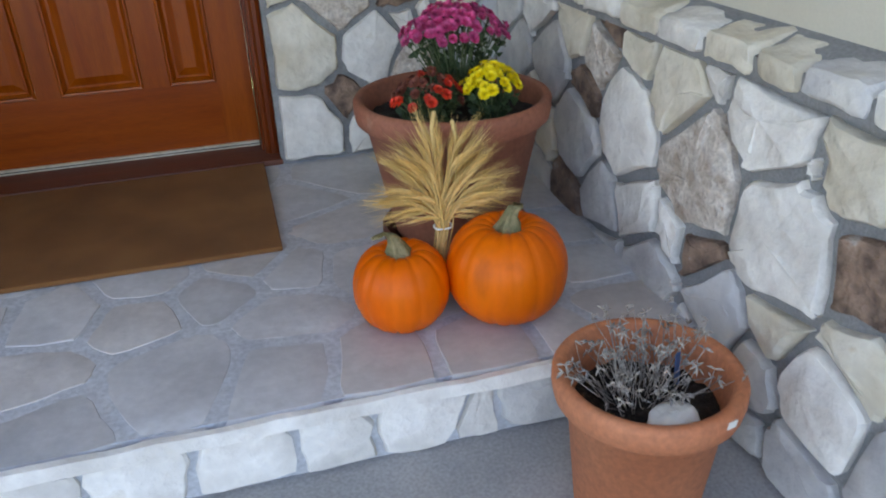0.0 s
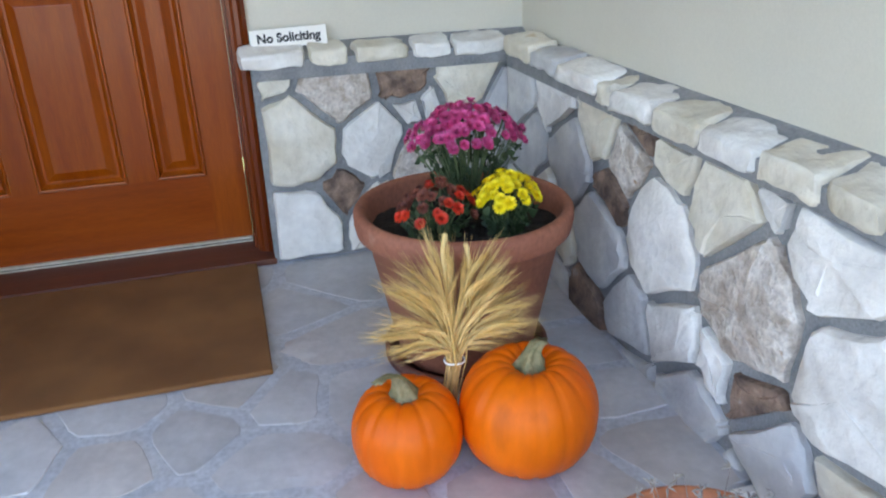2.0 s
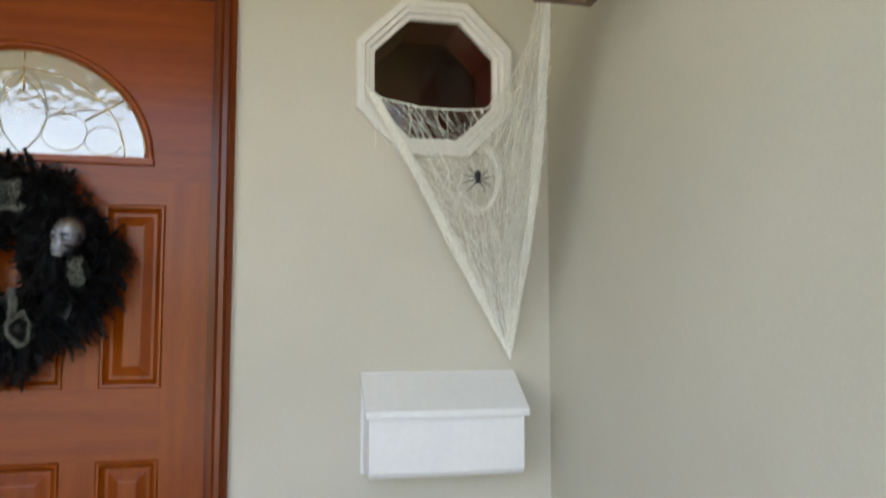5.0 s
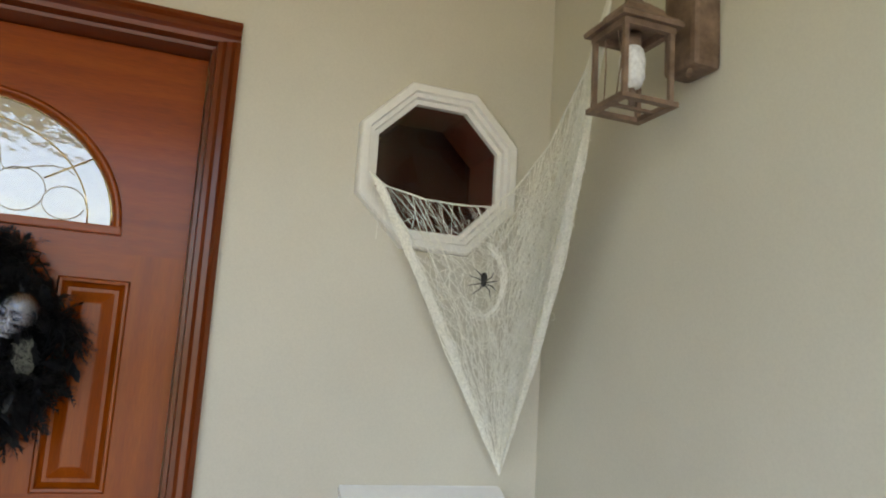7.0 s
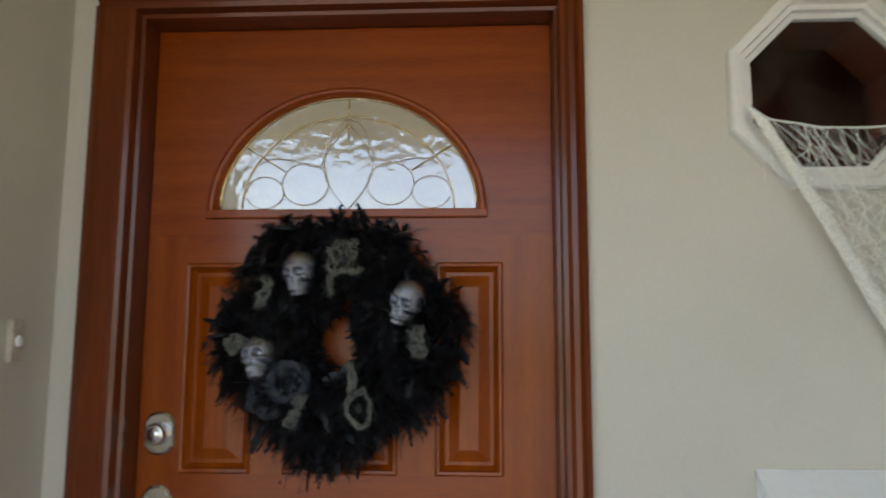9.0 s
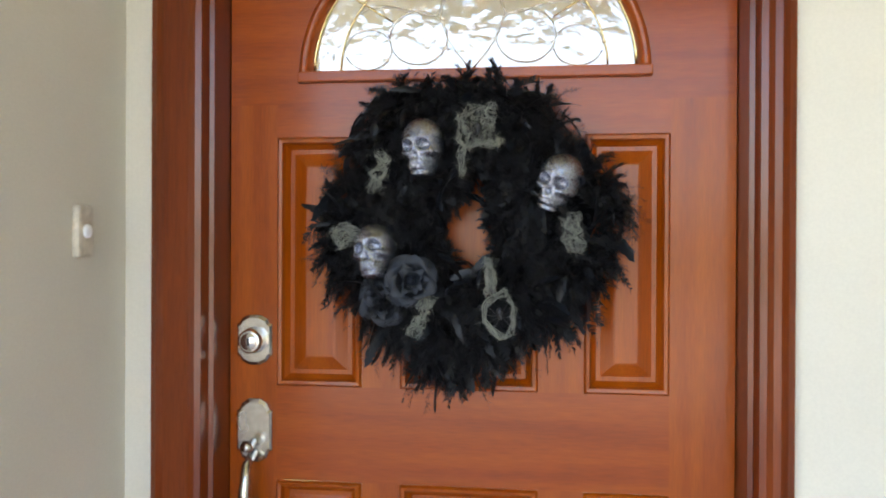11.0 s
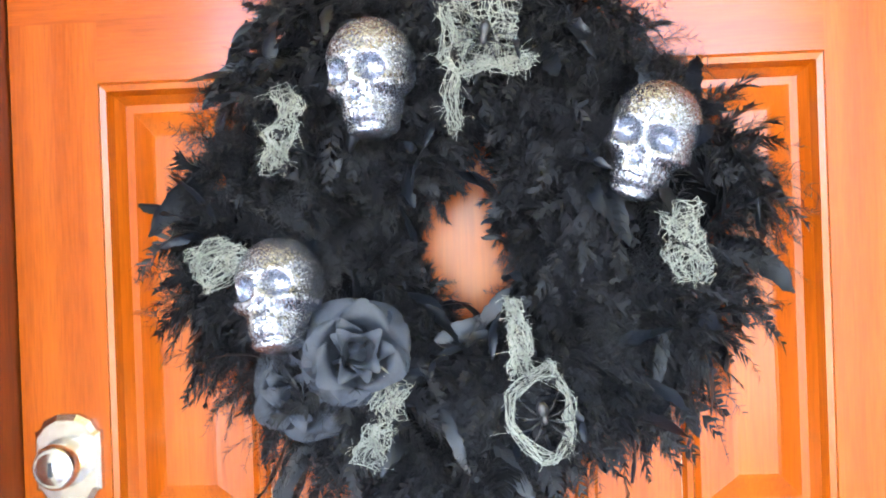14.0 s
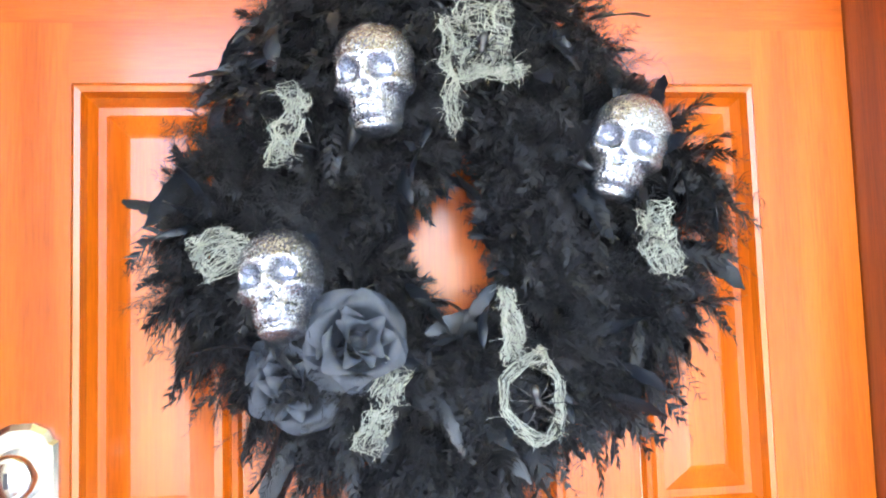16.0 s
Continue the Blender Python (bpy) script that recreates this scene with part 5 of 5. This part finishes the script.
# ---- dried plant in the small pot ----
dry_grey = surface("dry_grey", (0.17, 0.145, 0.13), (0.42, 0.38, 0.33), 50, 0.9, 0.2, 200, vary=0.1)
dry = thing("dried_plant", POT2[0], POT2[1], 0.064, "dead grey dried stems with seed heads in the small pot", "dead plant")
twigs, heads = bmesh.new(), bmesh.new()
rng = random.Random(14)
for k in range(105):
    a, rad = rng.uniform(0, 6.28), 0.085 * math.sqrt(rng.random())
    foot = Vector((rad * math.cos(a) * 0.8, rad * math.sin(a) * 0.7 + 0.015, 0.0))
    d = Vector((math.cos(a) * rad * 9 + rng.gauss(0, 0.25), math.sin(a) * rad * 8 + rng.gauss(0, 0.25), 1.0)).normalized()
    ln = rng.uniform(0.06, 0.145)
    mid = foot + d * ln * 0.55 + Vector((rng.gauss(0, 0.008), rng.gauss(0, 0.008), 0))
    top = foot + d * ln + Vector((rng.gauss(0, 0.012), rng.gauss(0, 0.012), 0))
    tube([foot, mid, top], [0.0011, 0.0009, 0.0006], 4, twigs)
    for j in range(rng.randint(2, 6)):
        q = Vector((rng.gauss(0, 1), rng.gauss(0, 1), rng.gauss(0.2, 0.8))).normalized()
        tube([top, top + q * 0.007, top + q * 0.015 + Vector((0, 0, -0.003))], [0.0006, 0.0021, 0.0004], 4, heads)
for k in range(26):
    a = rng.uniform(0, 6.28)
    p = Vector((0.09 * math.cos(a) * rng.random(), 0.09 * math.sin(a) * rng.random(), 0.02 + 0.03 * rng.random()))
    tube([p + Vector((0.03 * math.cos(a + 1.2 * i / 5) * i / 5, 0.03 * math.sin(a + 2.0 * i / 5) * i / 5, 0.008 * math.sin(i))) for i in range(6)], 0.0011, 4, twigs)
part("twig_tangle", twigs, dry_grey, dry, kind="stuff")
part("seed_tuft", heads, dry_grey, dry, kind="stuff")
bm = bmesh.new()
bmesh.ops.create_icosphere(bm, subdivisions=4, radius=1)
for v in bm.verts:
    v.co = Vector((v.co.x * 0.050, v.co.y * 0.034, v.co.z * 0.026)) * (1 + 0.12 * noise.noise(v.co * 1.6))
white_rock = part("rock", bm, STONE["w"], None, smooth=True)
white_rock.matrix_world = pose(POT2[0] + 0.004, POT2[1] - 0.084, 0.086, 8, 4, 12)
tagged(white_rock, "smooth white rock lying on the soil of the small pot", "rock")
blue_plastic = surface("blue_plastic", (0.05, 0.10, 0.22), (0.08, 0.14, 0.28), 20, 0.5, 0.0)
tag_ob = part("plant_tag", box(-0.007, 0.007, -0.0008, 0.0008, 0.0, 0.062, 0.0005), blue_plastic)
tag_ob.matrix_world = pose(POT2[0] + 0.072, POT2[1] + 0.02, 0.066, -10, 8, 20)
tagged(tag_ob, "small blue plastic plant tag stuck in the soil", "plant tag")
sticker = part("price_sticker", box(-0.012, 0.012, -0.0008, 0.0008, -0.0065, 0.0065, 0.0003), white_paint)
sticker.matrix_world = Matrix.Translation((POT2[0], POT2[1], 0.118)) @ pose(0, 0, 0, 0, 0, 22) @ pose(0, -0.1636, 0, 0, 12, 0)
tagged(sticker, "small white paper sticker on the rim of the pot", "sticker")
# ---- stones last ----
rng = random.Random(11)
F = ".551,.572,.03,c .764,.510,.09,p .965,.535,.065,b .62,.36,.135,c .614,.125,.12,w .748,.207,.06,b .862,.355,.10,w .971,.446,.03,w 1.049,.462,.025,w 1.151,.513,.085,c 1.001,.291,.08,p 1.17,.33,.09,g .88,.11,.09,w 1.06,.12,.09,g 1.24,.10,.08,g 1.27,.44,.05,g"
R = (".292,.485,.08,g .386,.343,.08,g .571,.520,.08,w .648,.39,.10,g .815,.518,.075,c .99,.535,.04,b .955,.460,.075,p .892,.352,.05,b .838,.22,.11,g 1.165,.510,.06,c 1.11,.335,.125,w 1.313,.458,.11,c 1.425,.530,.03,w 1.41,.335,.135,p "
     "1.598,.480,.11,w 1.717,.445,.03,w 1.674,.300,.135,w 1.86,.324,.085,b 1.816,.470,.085,c .995,.09,.08,g 1.195,.150,.08,w 1.337,.165,.035,w .783,.040,.07,b 1.27,.025,.09,g 1.453,.160,.055,b 1.535,.07,.09,g 1.70,.14,.07,c 1.661,.005,.07,g "
     "1.838,.062,.10,w 1.895,.189,.07,c 1.81,-.105,.08,g 1.681,-.122,.05,g .50,.20,.09,w .36,.12,.09,g .62,.15,.07,c .58,.02,.08,g 1.03,-.06,.08,g 1.45,-.08,.08,g 2.0,.45,.10,w 2.04,.26,.10,c 2.03,.02,.10,g 2.17,.42,.09,g 2.21,.20,.10,w 2.20,-.03,.09,p 2.36,.40,.10,c 2.40,.15,.10,w 2.38,-.08,.08,g 2.53,.33,.08,w 2.54,.05,.09,c")


def seeds_of(text):
    return [(float(u), float(v), float(s), c) for u, v, s, c in (w.split(",") for w in text.split())]


lay_stones(base_front, seeds_of(F), [(0.535, 0.0), (1.30, 0.0), (1.30, 0.588), (0.535, 0.588)],
           lambda u, v: Matrix.Translation((u, -0.178, v)) @ Matrix.Rotation(radians(90), 4, "X"), 0.022, 0.020, rng, STONE, round_off=0.10, dome=0.12, jitter=0.16)
# along the right wall u runs towards the street
lay_stones(base_right, seeds_of(R), [(0.19, -0.17), (2.6, -0.17), (2.6, 0.532), (0.19, 0.582)],
           lambda u, v: Matrix.Translation((1.30, -u, v)) @ Matrix(((0, 0, -1, 0), (-1, 0, 0, 0), (0, 1, 0, 0), (0, 0, 0, 1))), 0.022, 0.020, rng, STONE, round_off=0.10, dome=0.12, jitter=0.16)


def cap_stone(owner, length, deep, high, code):
    """A rough block with knocked-off edges, its top rising towards the wall behind."""
    bm = box(-1, 1, -1, 1, -1, 1)
    bmesh.ops.subdivide_edges(bm, edges=bm.edges, cuts=5, use_grid_fill=True)
    o = Vector((rng.uniform(0, 50), rng.uniform(0, 50), 0))
    for v in bm.verts:
        c = v.co.copy()
        c *= (abs(c.x) ** 10 + abs(c.y) ** 10 + abs(c.z) ** 10) ** (-1 / 10)
        p = Vector(((c.x + 1) / 2 * length, (c.y + 1) / 2 * deep, (c.z + 1) / 2 * high))
        p.z += max(0.0, c.z) * 0.016 * (c.y + 1) / 2
        p += noise.noise_vector(p * 13 + o) * 0.009 + noise.noise_vector(p * 42 + o) * 0.0060
        v.co = p
    return part("cap_stone", bm, STONE[code], owner, smooth=True)


for x0, x1, c in ((0.500, 0.685, "w"), (0.700, 0.800, "c"), (0.822, 0.975, "c"), (0.995, 1.105, "w"), (1.122, 1.285, "w")):
    ob = cap_stone(base_front, x1 - x0, 0.090, rng.uniform(0.040, 0.048), c)
    ob.matrix_basis = pose(x0, -0.214, 0.592)
    ob.data.set_sharp_from_angle(angle=radians(48))
cuts = [0.205, 0.425, 0.59, 0.82, 0.90, 1.075, 1.235, 1.40, 1.55, 1.675, 1.82, 1.97, 2.10, 2.27, 2.42, 2.58]
for a, b, c in zip(cuts, cuts[1:], "cgwcwcwccgwcwcg"):
    ob = cap_stone(base_right, b - a - 0.008, 0.100, rng.uniform(0.043, 0.052), c)
    ob.matrix_basis = Matrix.Translation((1.266, -a, 0.588 - 0.027 * min(1.0, (a - 0.2) / 0.8))) @ Matrix.Rotation(radians(-90), 4, "Z")
    ob.data.set_sharp_from_angle(angle=radians(48))
# mortar bed between and behind the cap stones, sloping up to the stucco
part("cap_mortar", mail_profile([(WALL_Y, 0.56), (-0.200, 0.56), (-0.200, 0.612), (-0.185, 0.618), (WALL_Y, 0.646)], DOOR_R + 0.06, RIGHT_X), mortar, base_front)
bm = mail_profile([(0.0, 0.55), (-0.092, 0.55), (-0.092, 0.592), (-0.070, 0.604), (0.0, 0.630)], 0.215, 2.6)
bm.transform(Matrix.Translation((RIGHT_X, 0, 0)) @ Matrix.Rotation(radians(-90), 4, "Z"))
part("cap_mortar", bm, mortar, base_right)
# pale worn lip along the step
bm = box(LEFT_X - 0.9, 1.296, -1.506, -1.490, -0.034, -0.003)
bmesh.ops.subdivide_edges(bm, edges=[e for e in bm.edges if abs(e.verts[0].co.x - e.verts[1].co.x) > 1], cuts=90)
for v in bm.verts:
    v.co += noise.noise_vector(v.co * 14) * 0.004
part("step_lip", bm, STONE["w"], floor, "pale worn stone lip along the step", smooth=False)

G = (".56,-.50,.12 .66,-.70,.10 .70,-.36,.13 .49,-.95,.07 1.17,-1.15,.10 1.17,-1.33,.10 .63,-1.38,.10 .84,-1.39,.11 .45,-1.15,.09 .42,-1.35,.10 .29,-1.0,.09 .12,-1.06,.10 -.05,-1.01,.09 -.08,-1.22,.10 .21,-1.30,.12 "
     "-.02,-1.40,.09 1.03,-1.39,.08 .37,-.87,.07 .14,-.90,.07 .30,-.60,.13 .05,-.55,.14 -.25,-.7,.13 -.3,-1.0,.12 -.28,-1.3,.13 -.5,-.5,.13 -.5,-.85,.13 -.5,-1.2,.13 1.0,-.45,.13 .95,-.75,.12 1.2,-.7,.10 1.2,-.93,.09 .85,-1.0,.11 .68,-.98,.10 1.0,-1.18,.10 .78,-1.19,.08 1.2,-.3,.10 .35,-.3,.12 .0,-.28,.1 -.3,-.3,.13")
flags = [(*(float(q) for q in w.split(",")), i % 2 if i % 3 else 0) for i, w in enumerate(G.split())]
flags = [(u, v, s, 1 if (u > 0.55 and v < -1.3) else c) for u, v, s, c in flags]
lay_stones(floor, flags, [(LEFT_X - 0.9, -1.495), (1.30, -1.495), (1.30, -0.18), (LEFT_X - 0.9, -0.18)], lambda u, v: Matrix.Translation((u, v, -0.026)), 0.020, 0.026, rng, FLAG, name="flagstone", uneven=0.06, rough=0.0035, dome=0.0, round_off=0.2, jitter=0.03)
# riser: long thin stones under the edge
RS = "-.9,-.09,.1,w -.62,-.08,.1,w -.35,-.10,.1,w -.08,-.09,.1,w .14,-.08,.08,w .33,-.10,.09,w .50,-.09,.07,w .68,-.08,.09,w .79,-.12,.05,w .93,-.09,.09,g 1.13,-.09,.09,g"
lay_stones(floor, seeds_of(RS), [(LEFT_X - 0.9, -0.17), (1.30, -0.17), (1.30, -0.030), (LEFT_X - 0.9, -0.030)],
           lambda u, v: Matrix.Translation((u, -1.474, v)) @ Matrix.Rotation(radians(90), 4, "X"), 0.014, 0.016, rng, STONE, name="riser_stone")
